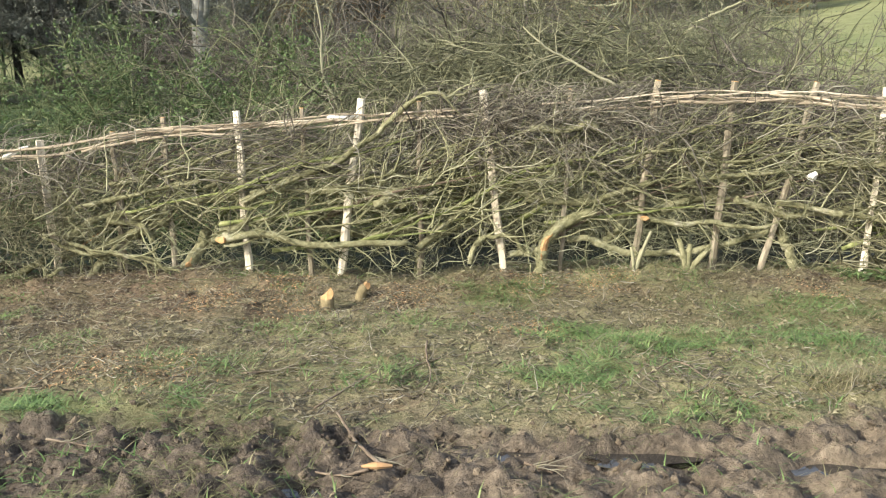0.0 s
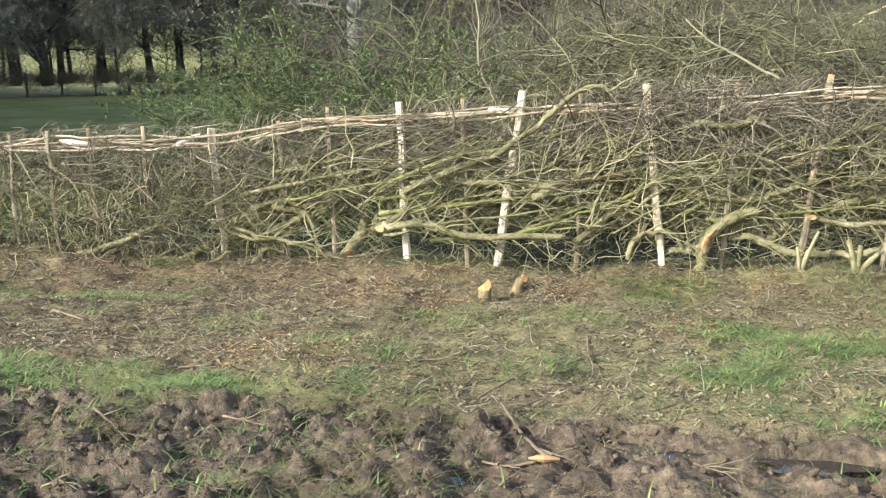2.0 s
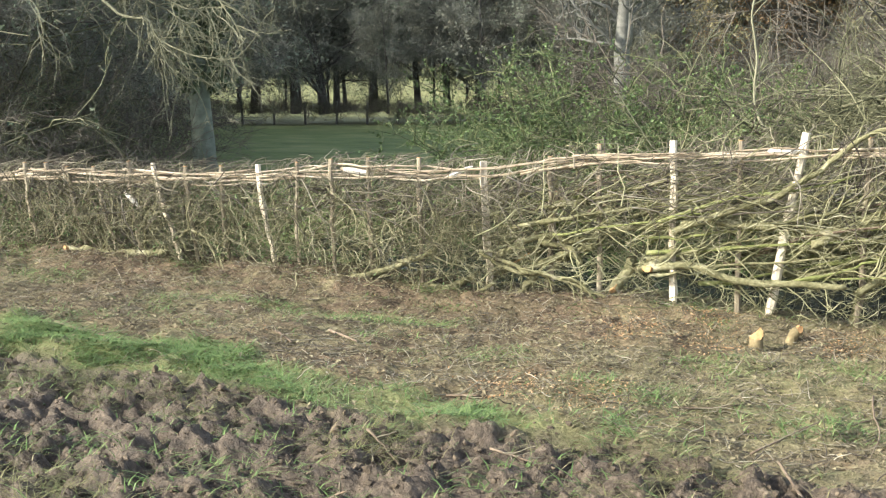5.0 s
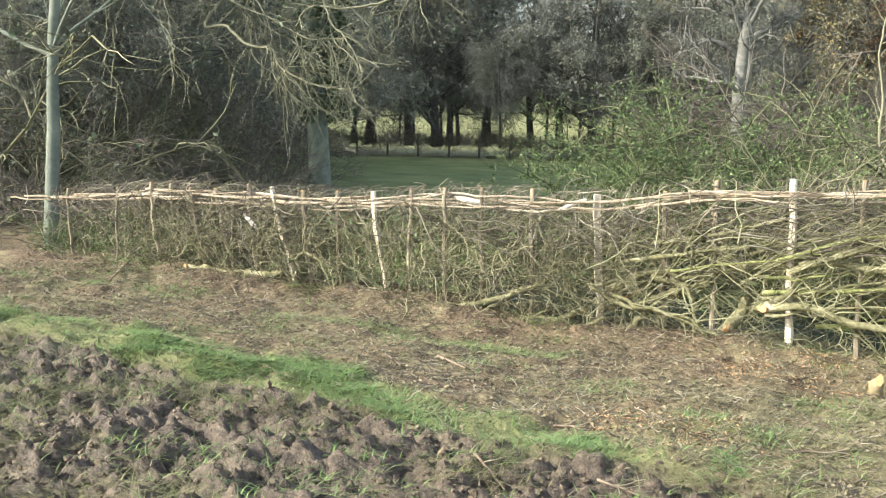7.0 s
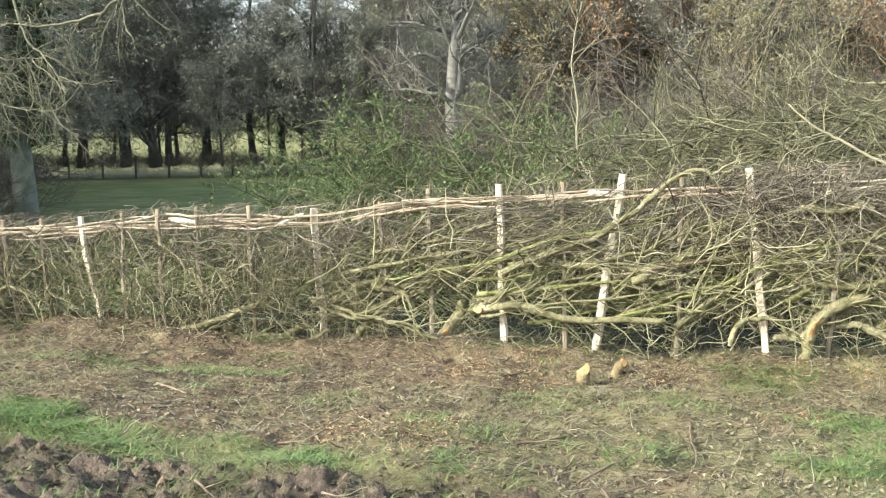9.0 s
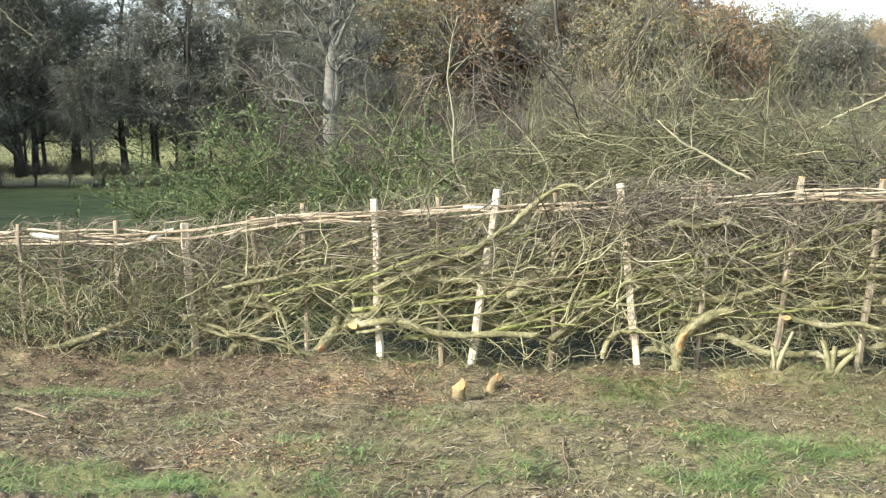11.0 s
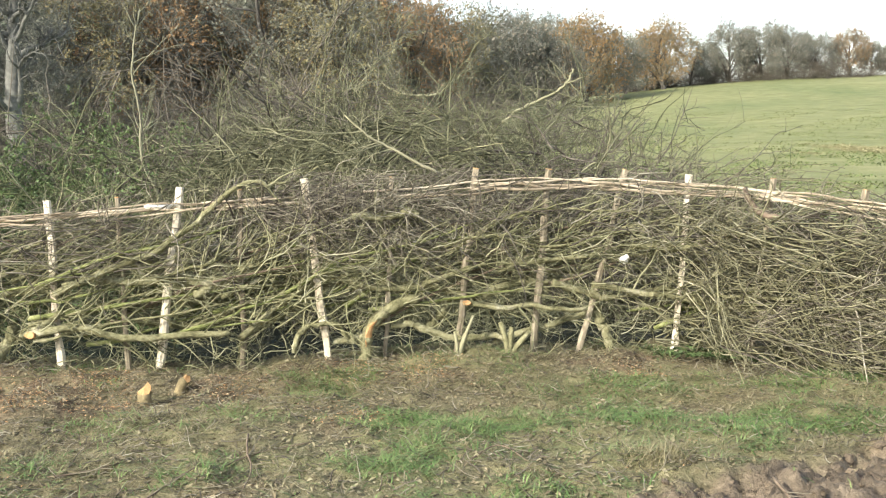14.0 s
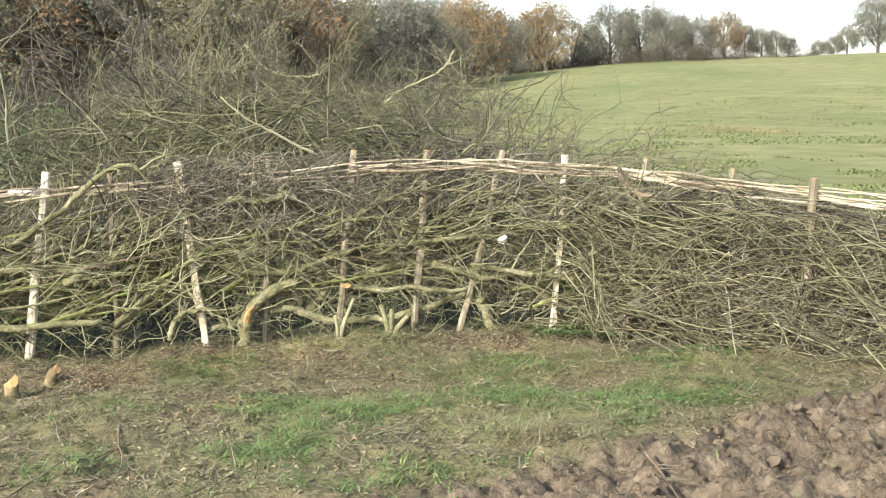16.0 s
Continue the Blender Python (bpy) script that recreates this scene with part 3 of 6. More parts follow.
for xt, zt, xb, zb, material, r in (
        (-2.79, 0.89, -2.70, -0.32, "pale", 0.028), (-2.23, 0.95, -2.20, 0.3, "stake_bark", 0.022), (-2.17, 0.67, -2.25, -0.26, "stake_bark", 0.025), (-1.83, 1.06, -1.80, -0.12, "stake_bark", 0.022),
        (-1.26, 1.11, -1.21, -0.15, "pale", 0.031), (-0.76, 1.13, -0.73, 0.2, "stake_bark", 0.022), (-0.30, 1.20, -0.48, -0.08, "pale", 0.033), (0.14, 1.18, 0.14, 0.4, "stake_bark", 0.022),
        (0.62, 1.26, 0.78, -0.10, "pale", 0.033), (1.29, 1.27, 1.25, 0.2, "stake_bark", 0.02), (1.95, 1.33, 1.80, -0.16, "stake_bark", 0.028), (2.53, 1.32, 2.41, -0.16, "stake_bark", 0.032),
        (3.15, 1.31, 2.79, -0.17, "stake_bark", 0.028), (3.67, 1.27, 3.58, -0.20, "pale", 0.033), (4.38, 1.25, 4.22, -0.2, "stake_bark", 0.028), (5.10, 1.19, 4.98, -0.2, "stake_bark", 0.026),
        (5.74, 1.15, 5.70, -0.2, "stake_bark", 0.032), (6.45, 1.10, 6.4, -0.2, "stake_bark", 0.028), (7.1, 1.06, 7.1, -0.2, "stake_bark", 0.028)):
    stake(xt, zt, xb, zb, material, r * 0.95, dy=-0.16 if xt > 5.5 else -0.06 if material == "pale" else -0.03)


def binder(x0, x1, drop, phase, r, material="binder"):
    """A long hazel rod woven in and out of the stake tops."""
    n = max(12, int((x1 - x0) / 0.09))
    x = np.linspace(x0, x1, n)
    y = hedge_y(x) + 0.04 * np.sin(x * 6.2 + phase) - 0.10
    z = hedge_top(x) - drop + 0.015 * np.sin(x * 2.3 + phase * 1.7) + 0.018 * vnoise(x, x * 0 + phase, 0.4, 61) + 0.010 * vnoise(x, x * 0 + phase, 0.14, 62)
    v, f = sweep(np.stack([x, y, z], -1)[None], taper(r, r * 0.55, n), 6, cap=True)
    return tagged(part("hedge_binder", mesh("hedge_binder", bend(v), f), material), "long tan hazel rod woven along the top of the stakes", "binder", "binders along the hedge top")


x = -9.6
k = 0
while x < 7.6:
    for drop in (0.045, 0.07, 0.095):
        x0 = x + rng.uniform(-0.3, 0.3)
        x1 = min(x0 + rng.uniform(2.0, 3.2), 8.4)
        # brush hides and breaks the binders where the crest is highest
        if x0 < 0.45:
            x1 = min(x1, 0.42 + rng.uniform(-0.15, 0.2))
        elif x0 < 1.25:
            x0 = 1.25 + rng.uniform(-0.25, 0.25)
        if x1 - x0 > 0.5:
            binder(x0, x1, drop + rng.uniform(-0.02, 0.02), k * 3.14 + rng.uniform(-0.5, 0.5), rng.uniform(0.007, 0.014))
        k += 1
    x += 1.05


def peeled(p0, p1, r, text="pale peeled split end of a rod on the hedge top"):
    p = spline([p0, p1], 6) + rng.normal(0, 0.003, (6, 3))
    v, f = sweep(p[None], np.array([[r * 0.7, r, r * 1.1, r, r * 0.9, r * 0.4]]), 5, cap=True)
    return tagged(part("split_rod", mesh("split_rod", v, f, False), "white"), text, "split rod")


peeled((-0.56, 8.34, 1.08), (-0.30, 8.33, 1.095), 0.024)
peeled((-4.06, 8.57, 0.79), (-3.80, 8.56, 0.765), 0.022)
peeled((-3.14, 8.51, 0.755), (-2.87, 8.49, 0.87), 0.016)
peeled((-6.37, 8.70, 0.48), (-6.20, 8.69, 0.325), 0.022, "pale split length of stake leaning in the hedge")
peeled((3.05, 8.0, 0.635), (3.11, 8.0, 0.66), 0.03, "white cut end of a branch sticking out of the hedge")


def cut_end(p, d, r, parent):
    """A slanting billhook cut."""
    p, d = p + np.array([0, -0.5 * r, 0.1 * r]), unit(0.6 * d + np.array([0, -0.75, 0.25]))
    side = unit(np.cross(d, np.array([0.1, 0.2, 1.0])))
    up = np.cross(side, d)
    a = np.linspace(0, 2 * np.pi, 12, endpoint=False)
    k = 1 + rng.normal(0, 0.08, 12)
    ring = p + r * 0.68 * k[:, None] * (1.5 * np.cos(a)[:, None] * side + 0.8 * np.sin(a)[:, None] * up)
    v = np.vstack([ring - d * r * 0.5, ring, p + d * r * 0.15])
    i, i2 = np.arange(12), (np.arange(12) + 1) % 12
    f = [np.stack([i, i2, 12 + i2, 12 + i], -1), np.stack([12 + i, 12 + i2, np.full(12, 24)], -1)]
    part("cut_face", mesh("cut_face", v, f, False), "cut", parent, "orange-cream freshly cut face")


def laid_stem(points, r0, r1, material="moss", cut=0):
    """A half-cut hedge stem bent over and laid along the hedge."""
    n = 5 * len(points)
    p = spline(points, n)
    kink = np.cumsum(rng.normal(0, 1, (n, 3)) * (rng.random((n, 1)) < 0.35), axis=0)
    p += 0.011 * (kink - np.linspace(0, 1, n)[:, None] * kink[-1])
    rr = np.linspace(r0, r1, n) * (1 + 0.08 * rng.normal(0, 1, n)) * 1.0
    p[:, 1] -= 0.03
    for j in rng.integers(2, n - 2, 2):
        rr[j] *= 1.25
    v, f = sweep(p[None], rr[None] * 0.86, 8, cap=True)
    ob = part("laid_stem", mesh("laid_stem", bend(v), f), material)
    count = int(3 + 6 * np.linalg.norm(p[-1] - p[0]))
    s, w, _, _ = offshoots(p[None], count, 1.1, 0.1)
    w[:, 0] = np.abs(w[:, 0]) * 0.8 + 0.2
    w[:, 1] *= 0.5
    ln = rng.uniform(0.12, 0.55, count)
    P = grow(s, w, ln, 6, 0.16, 0.15)
    for i in range(count):
        k2 = rng.integers(1, 4)
        s2, w2, _, _ = offshoots(P[i:i + 1], k2, 0.9, 0.3)
        v, f = join([sweep(P[i:i + 1], taper(rng.uniform(0.004, 0.009), 0.0015, 6), 4),
                     sweep(grow(s2, w2, rng.uniform(0.06, 0.22, k2), 4, 0.2), taper(np.full(k2, 0.0025), np.full(k2, 0.001), 4), 3)])
        part("side_twig", mesh("side_twig", bend(v), f), "twig_green", ob)
    if cut == 2:
        k = np.arange(n // 6, n // 6 + max(5, n // 3))
        q, w = p[k], r0 * 0.45 * np.sin(np.linspace(0.35, 2.9, len(k))) * (1 + rng.normal(0, 0.12, len(k)))
        across = unit(np.cross(np.gradient(q, axis=0), np.array([0.0, 1.0, 0.0])))
        q = q + np.array([0.0, -0.90 * r0, 0.0]) + rng.normal(0, 0.002, (len(k), 3))
        edge = np.stack([q - across * w[:, None] + [0, 0.014, 0], q - across * w[:, None] * 0.3, q + across * w[:, None] * 0.5 - [0, 0.003, 0], q + across * w[:, None] + [0, 0.014, 0]], 1).reshape(-1, 3)
        i, j = np.meshgrid(np.arange(len(k) - 1), np.arange(3), indexing="ij")
        c = (i * 4 + j).ravel()
        part("split_face", mesh("split_face", bend(edge), [np.stack([c, c + 1, c + 5, c + 4], -1)], False), "cut", ob, "orange split face where the stem was cut half through")
    elif cut:
        cut_end(p[0], unit(p[0] - p[1]), r0 * 1.35, ob)
    thick = "thick" if r0 > 0.035 else "thin"
    return tagged(ob, f"{thick} mossy green hawthorn stem cut and laid slanting in the hedge", "laid stem", "laid stems of the hedge")


laid_stem([(-1.22, 8.35, 0.45), (-0.83, 8.33, 0.64), (-0.44, 8.31, 0.80), (-0.14, 8.29, 1.02), (0.12, 8.27, 1.23), (0.33, 8.26, 1.24), (0.48, 8.25, 1.26)], 0.032, 0.012, "moss", 0)
laid_stem([(-1.16, 8.39, 0.50), (-0.92, 8.38, 0.53), (-0.62, 8.36, 0.51), (-0.23, 8.33, 0.52), (-0.02, 8.32, 0.49)], 0.036, 0.03, "moss", 0)
laid_stem([(-0.23, 8.36, 0.42), (-0.06, 8.35, 0.52), (0.29, 8.33, 0.73), (0.51, 8.32, 0.89), (0.81, 8.30, 0.97), (1.11, 8.29, 1.02), (1.52, 8.27, 1.04)], 0.036, 0.026, "moss", 0)
laid_stem([(-1.40, 8.34, 0.15), (-1.05, 8.31, 0.21), (-0.84, 8.30, 0.15), (-0.58, 8.28, 0.11), (-0.24, 8.26, 0.13), (0.04, 8.25, 0.14)], 0.035, 0.028, "moss", 1)
laid_stem([(-0.64, 8.52, 0.20), (-0.24, 8.49, 0.15), (0.11, 8.47, 0.20)], 0.035, 0.03, "moss", 0)
laid_stem([(-2.66, 8.52, 0.13), (-2.40, 8.50, 0.30), (-2.18, 8.49, 0.37), (-2.01, 8.47, 0.32), (-1.81, 8.46, 0.39)], 0.036, 0.03, "moss", 0)
laid_stem([(-2.21, 8.52, 0.14), (-2.02, 8.51, 0.19), (-1.78, 8.49, 0.41), (-1.54, 8.47, 0.44), (-1.23, 8.46, 0.48)], 0.045, 0.035, "moss", 0)
laid_stem([(-2.28, 8.44, 0.30), (-2.04, 8.43, 0.24), (-1.94, 8.42, 0.13)], 0.03, 0.025, "moss", 0)
laid_stem([(-2.62, 8.37, 0.14), (-2.37, 8.35, 0.07), (-2.07, 8.33, 0.04), (-1.92, 8.32, -0.03), (-1.67, 8.30, -0.09)], 0.022, 0.012, "moss", 0)
laid_stem([(-1.71, 8.48, -0.15), (-1.64, 8.48, 0.01), (-1.54, 8.47, 0.22)], 0.055, 0.05, "moss", 2)
laid_stem([(-1.49, 8.39, 0.13), (-1.36, 8.38, 0.19), (-1.16, 8.37, 0.31)], 0.032, 0.028, "moss", 2)
laid_stem([(-1.17, 8.57, 0.20), (-0.86, 8.55, 0.29), (-0.42, 8.53, 0.32), (0.03, 8.50, 0.33)], 0.03, 0.02, "moss", 0)
laid_stem([(0.11, 8.33, 0.06), (0.37, 8.32, 0.29), (0.68, 8.30, 0.49), (0.98, 8.29, 0.64), (1.27, 8.27, 0.92)], 0.03, 0.02, "moss", 0)
laid_stem([(-0.07, 8.45, 0.21), (0.29, 8.43, 0.39), (0.64, 8.41, 0.52), (0.95, 8.40, 0.74)], 0.025, 0.015, "moss", 0)
laid_stem([(0.88, 8.29, 0.54), (1.12, 8.28, 0.45), (1.42, 8.26, 0.43), (1.69, 8.25, 0.51), (1.91, 8.24, 0.59)], 0.032, 0.022, "moss", 0)
laid_stem([(0.73, 8.41, 0.42), (1.04, 8.39, 0.46), (1.40, 8.37, 0.45), (1.71, 8.36, 0.38), (1.98, 8.34, 0.35)], 0.03, 0.025, "moss", 0)
laid_stem([(1.03, 8.24, -0.17), (1.05, 8.24, 0.05), (1.14, 8.24, 0.20), (1.29, 8.23, 0.29), (1.48, 8.22, 0.36)], 0.06, 0.045, "moss", 2)
laid_stem([(1.28, 8.33, 0.13), (1.46, 8.32, 0.12), (1.64, 8.31, 0.03), (1.84, 8.30, -0.03), (2.11, 8.29, -0.01), (2.22, 8.28, -0.05)], 0.032, 0.03, "moss", 0)
laid_stem([(1.43, 8.40, 0.19), (1.56, 8.39, 0.06), (1.65, 8.39, 0.14), (1.73, 8.39, 0.30)], 0.045, 0.04, "moss", 0)
laid_stem([(1.85, 8.20, 0.31), (2.12, 8.19, 0.27), (2.39, 8.17, 0.28), (2.56, 8.16, 0.25), (2.82, 8.15, 0.25)], 0.026, 0.02, "moss", 1)
laid_stem([(2.12, 8.34, -0.04), (2.30, 8.33, 0.03), (2.61, 8.31, 0.11), (2.87, 8.30, 0.19)], 0.034, 0.026, "moss", 0)
laid_stem([(2.55, 8.21, 0.46), (2.75, 8.21, 0.39), (3.02, 8.19, 0.32), (3.47, 8.17, 0.38), (3.70, 8.16, 0.32), (4.11, 8.14, 0.19)], 0.036, 0.02, "moss", 0)
laid_stem([(2.93, 8.30, 0.26), (2.98, 8.29, 0.14), (3.02, 8.29, 0.00), (3.10, 8.29, -0.20)], 0.05, 0.045, "moss", 0)
laid_stem([(1.95, 8.39, 0.30), (2.21, 8.38, 0.40), (2.53, 8.37, 0.45), (2.76, 8.36, 0.43)], 0.04, 0.03, "moss", 0)
laid_stem([(2.26, 8.23, 0.61), (2.79, 8.20, 0.65), (3.46, 8.17, 0.69), (3.90, 8.15, 0.78), (4.20, 8.14, 0.82)], 0.025, 0.015, "moss", 0)
laid_stem([(0.97, 8.20, 1.00), (1.23, 8.18, 1.01), (1.40, 8.17, 1.04), (1.47, 8.17, 1.00)], 0.032, 0.03, "moss", 0)
laid_stem([(0.52, 8.25, -0.04), (0.55, 8.25, 0.07), (0.63, 8.24, 0.14), (0.80, 8.23, 0.16), (0.94, 8.23, 0.05)], 0.026, 0.018, "moss", 0)
laid_stem([(0.82, 8.35, 0.02), (0.97, 8.35, 0.03), (1.04, 8.34, 0.07)], 0.03, 0.03, "moss", 0)
laid_stem([(0.11, 8.54, -0.18), (0.16, 8.54, 0.05), (0.38, 8.53, 0.19), (0.65, 8.51, 0.32)], 0.03, 0.02, "moss", 0)
laid_stem([(1.67, 8.16, 0.76), (2.01, 8.14, 0.84), (2.45, 8.12, 0.75), (2.93, 8.10, 0.80)], 0.015, 0.01, "moss", 0)
laid_stem([(3.17, 8.12, 0.74), (3.60, 8.10, 0.72), (4.04, 8.08, 0.83), (4.45, 8.06, 0.77), (4.92, 8.04, 0.49)], 0.03, 0.012, "moss", 0)
laid_stem([(2.85, 8.15, 0.43), (3.42, 8.12, 0.34), (3.96, 8.10, 0.24), (4.68, 8.07, 0.21), (5.38, 8.05, 0.03)], 0.03, 0.012, "moss", 0)
laid_stem([(3.92, 8.00, 0.35), (4.52, 7.98, 0.38), (4.83, 7.97, 0.39), (5.15, 7.95, 0.20), (5.80, 7.93, 0.08)], 0.02, 0.01, "moss", 0)
laid_stem([(4.21, 8.01, 1.17), (4.36, 8.01, 1.03), (4.51, 8.00, 0.98)], 0.03, 0.026, "bark", 0)
laid_stem([(4.78, 7.77, -0.22), (5.20, 7.75, -0.20), (5.85, 7.73, -0.33), (6.46, 7.71, -0.32)], 0.022, 0.01, "moss", 0)
laid_stem([(4.58, 7.88, -0.04), (5.26, 7.85, -0.07), (5.91, 7.83, -0.01), (6.51, 7.81, 0.26)], 0.02, 0.01, "moss", 0)
laid_stem([(-4.32, 8.54, -0.23), (-3.92, 8.51, -0.13), (-3.60, 8.48, -0.01), (-3.34, 8.47, 0.10), (-3.16, 8.45, 0.15)], 0.04, 0.022, "moss", 1)
laid_stem([(-3.50, 8.58, -0.35), (-3.36, 8.57, -0.18), (-3.06, 8.55, -0.15), (-2.83, 8.53, -0.04)], 0.045, 0.03, "moss", 1)
laid_stem([(-3.43, 8.47, -0.29), (-3.17, 8.45, -0.28), (-2.87, 8.43, -0.19), (-2.63, 8.42, -0.07)], 0.026, 0.018, "moss", 1)
laid_stem([(-7.01, 8.65, -0.11), (-6.54, 8.62, -0.12), (-6.17, 8.58, -0.09), (-5.80, 8.55, -0.03)], 0.05, 0.035, "moss", 1)
laid_stem([(-2.71, 8.62, -0.05), (-2.45, 8.60, 0.13), (-2.22, 8.59, 0.27), (-1.96, 8.57, 0.26)], 0.035, 0.03, "moss", 2)
laid_stem([(-2.42, 8.50, 0.03), (-2.23, 8.49, 0.12), (-2.05, 8.48, 0.21), (-1.83, 8.46, 0.28)], 0.035, 0.03, "moss", 1)
laid_stem([(-5.67, 8.64, -0.00), (-5.74, 8.65, 0.10), (-5.61, 8.64, 0.18), (-5.41, 8.62, 0.10), (-5.22, 8.61, 0.04)], 0.02, 0.012, "moss", 0)
laid_stem([(-2.77, 8.38, 0.20), (-2.48, 8.36, 0.05), (-2.24, 8.34, 0.03), (-1.92, 8.32, -0.00), (-1.78, 8.31, -0.10)], 0.022, 0.012, "moss", 0)
laid_stem([(-6.17, 8.73, -0.17), (-6.14, 8.73, 0.22), (-5.97, 8.72, 0.37)], 0.018, 0.012, "moss", 0)
laid_stem([(-2.55, 8.51, -0.27), (-2.41, 8.50, -0.11), (-2.32, 8.50, 0.04)], 0.04, 0.035, "moss", 0)


def hedge_mass(name, count, x0, x1, low, high, lengths, radii, material, slope, text, front=0.0, depth=0.22, wander=0.16, fan=0.38):
    """Uncountable fine twigs laid in the body of the hedge, tips to the sunrise end."""
    x = rng.uniform(x0, x1, count)
    u = rng.uniform(low, high, count)
    gap = np.exp(-((x - 2.3) / 0.95) ** 4) * 0.95 + np.exp(-((x + 0.4) / 0.8) ** 4) * 0.55
    hole = (rng.random(count) < gap) & (u < 0.48)
    u = np.where(hole, rng.uniform(0.5, high + 0.01, count) if high > 0.5 else -0.03, u)
    foot = -0.14
    z = foot + u * (hedge_top(x) - foot)
    y = hedge_y(x) + rng.normal(0, depth, count) + front
    w = np.stack([rng.normal(0.75, 0.5, count), rng.normal(0, 0.28, count), rng.normal(slope, fan, count)], -1)
    ln = rng.uniform(*lengths, count)
    P = grow(np.stack([x, y, z], -1), w, ln, 7, wander * 1.5)
    top = hedge_top(P[:, :, 0]) - 0.24 * step01(4.7, 5.6, P[:, :, 0]) - 0.1 * step01(5.6, 6.5, P[:, :, 0]) + 0.02 + np.where(P[:, :1, 0] < -1.8, 0.07, 0.15) * rng.random((count, 1)) ** 2.5
    P[:, :, 2] = np.where(P[:, :, 2] > top, top + (P[:, :, 2] - top) * 0.15, P[:, :, 2])
    P[:, :, 2] = np.maximum(P[:, :, 2], -0.17 + 0.02 * rng.random((count, 1)))
    r0 = rng.uniform(*radii, count)
    pieces = [sweep(P, taper(r0, r0 * 0.3, 7), 3)]
    c2 = int(count * 1.6)
    s, w2, i, _ = offshoots(P, c2, 0.8, 0.2)
    P2 = grow(s, w2, rng.uniform(0.08, 0.3, c2), 5, 0.28)
    P2[:, :, 2] = np.minimum(P2[:, :, 2], hedge_top(P2[:, :, 0]) + np.where(P2[:, :, 0] < -1.8, 0.05, 0.11) - 0.2 * step01(4.7, 5.6, P2[:, :, 0]))
    pieces.append(sweep(P2, taper(r0[i] * 0.5, r0[i] * 0.2, 5), 3))
    v, f = join(pieces)
    return tagged(part(name, mesh(name, bend(v), f), material), text, "hedge twigs", kind="stuff")


hedge_mass("top_twigs", 2000, -9.2, 7.2, 0.6, 0.93, (0.25, 0.8), (0.003, 0.0075), "twig", 0.05, "dense grey-brown twigs packed under the hedge binders", front=0.0)
hedge_mass("middle_twigs", 750, -2.8, 4.0, 0.25, 0.7, (0.25, 0.9), (0.003, 0.008), "twig_green", 0.3, "greenish hawthorn twigs laid through the middle of the hedge", front=-0.02)
hedge_mass("rear_twigs", 450, -9.0, 4.0, 0.15, 0.65, (0.3, 0.9), (0.003, 0.006), "twig", 0.3, "dark twigs along the back of the hedge", front=0.3, depth=0.12)
hedge_mass("tangled_green_twigs", 900, -8.4, -2.6, 0.02, 0.8, (0.12, 0.45), (0.0025, 0.006), "twig_olive", 0.2, "greenish tangled twigs in the low end of the hedge", wander=0.42, front=-0.06)
hedge_mass("tangled_twigs", 1500, -8.0, -2.6, 0.02, 0.85, (0.15, 0.5), (0.003, 0.0065), "twig_olive", 0.12, "grey tangled twigs filling the low end of the hedge", wander=0.3, front=0.0)
hedge_mass("sprawling_twigs", 1700, 3.3, 7.4, 0.03, 0.86, (0.5, 1.5), (0.0035, 0.0095), "twig_olive", -0.08, "sprawling olive-brown brush tips at the finished end of the hedge", front=-0.05, depth=0.3, wander=0.12, fan=0.2)
hedge_mass("base_twigs", 320, -2.8, 4.0, -0.02, 0.2, (0.15, 0.5), (0.003, 0.007), "twig_green", 0.25, "short green suckers and roots along the hedge foot", depth=0.15)
hedge_mass("fringe_twigs", 420, 4.2, 7.4, 0.0, 0.4, (0.4, 1.2), (0.003, 0.008), "twig", -0.05, "brush tips sprawling low over the ground at the hedge end", front=-0.28, depth=0.16, wander=0.12, fan=0.16)
hedge_mass("grey_twigs", 700, 3.6, 7.4, 0.25, 0.9, (0.3, 0.9), (0.003, 0.006), "twig", 0.0, "grey-brown fine twigs through the finished end of the hedge", front=0.1, depth=0.25, wander=0.2)
hedge_mass("lichen_twigs", 420, -7.6, -2.4, 0.12, 0.6, (0.2, 0.6), (0.003, 0.006), "lit_twig", 0.2, "pale lichen-grey twigs bunched in the hedge", front=-0.14, depth=0.06, wander=0.2)
hedge_mass("crest_twigs", 320, 0.2, 1.7, 0.8, 0.99, (0.2, 0.7), (0.003, 0.007), "twig", 0.05, "brown twigs heaped over the crest of the hedge", front=-0.08, depth=0.08, wander=0.2)
hedge_mass("tip_twigs", 480, -9.0, 7.0, 0.78, 1.0, (0.1, 0.4), (0.002, 0.005), "twig", 0.12, "twig tips sticking out over the binders", front=-0.1, depth=0.06, wander=0.22)
for k in range(24):
    x0 = rng.uniform(-2.6, 0.7)
    ln, rise = rng.uniform(0.8, 1.7), rng.uniform(0.12, 0.36)
    z0, y0 = rng.uniform(0.1, 0.65), rng.uniform(-0.14, 0.04)
    laid_stem([(x0, hedge_y(x0) + y0, z0), (x0 + ln * 0.35, hedge_y(x0 + ln * 0.35) + y0 - 0.02, z0 + ln * rise * rng.uniform(0.3, 0.5)), (x0 + ln * 0.7, hedge_y(x0 + ln * 0.7) + y0 + 0.02, z0 + ln * rise * rng.uniform(0.6, 0.8)), (x0 + ln, hedge_y(x0 + ln) + y0 + 0.05, min(z0 + ln * rise, 1.02))], rng.uniform(0.012, 0.024), 0.007, "moss_green" if k % 3 == 0 else "moss", 0)
n = 3000
X = rng.uniform(-9.0, -2.9, n)
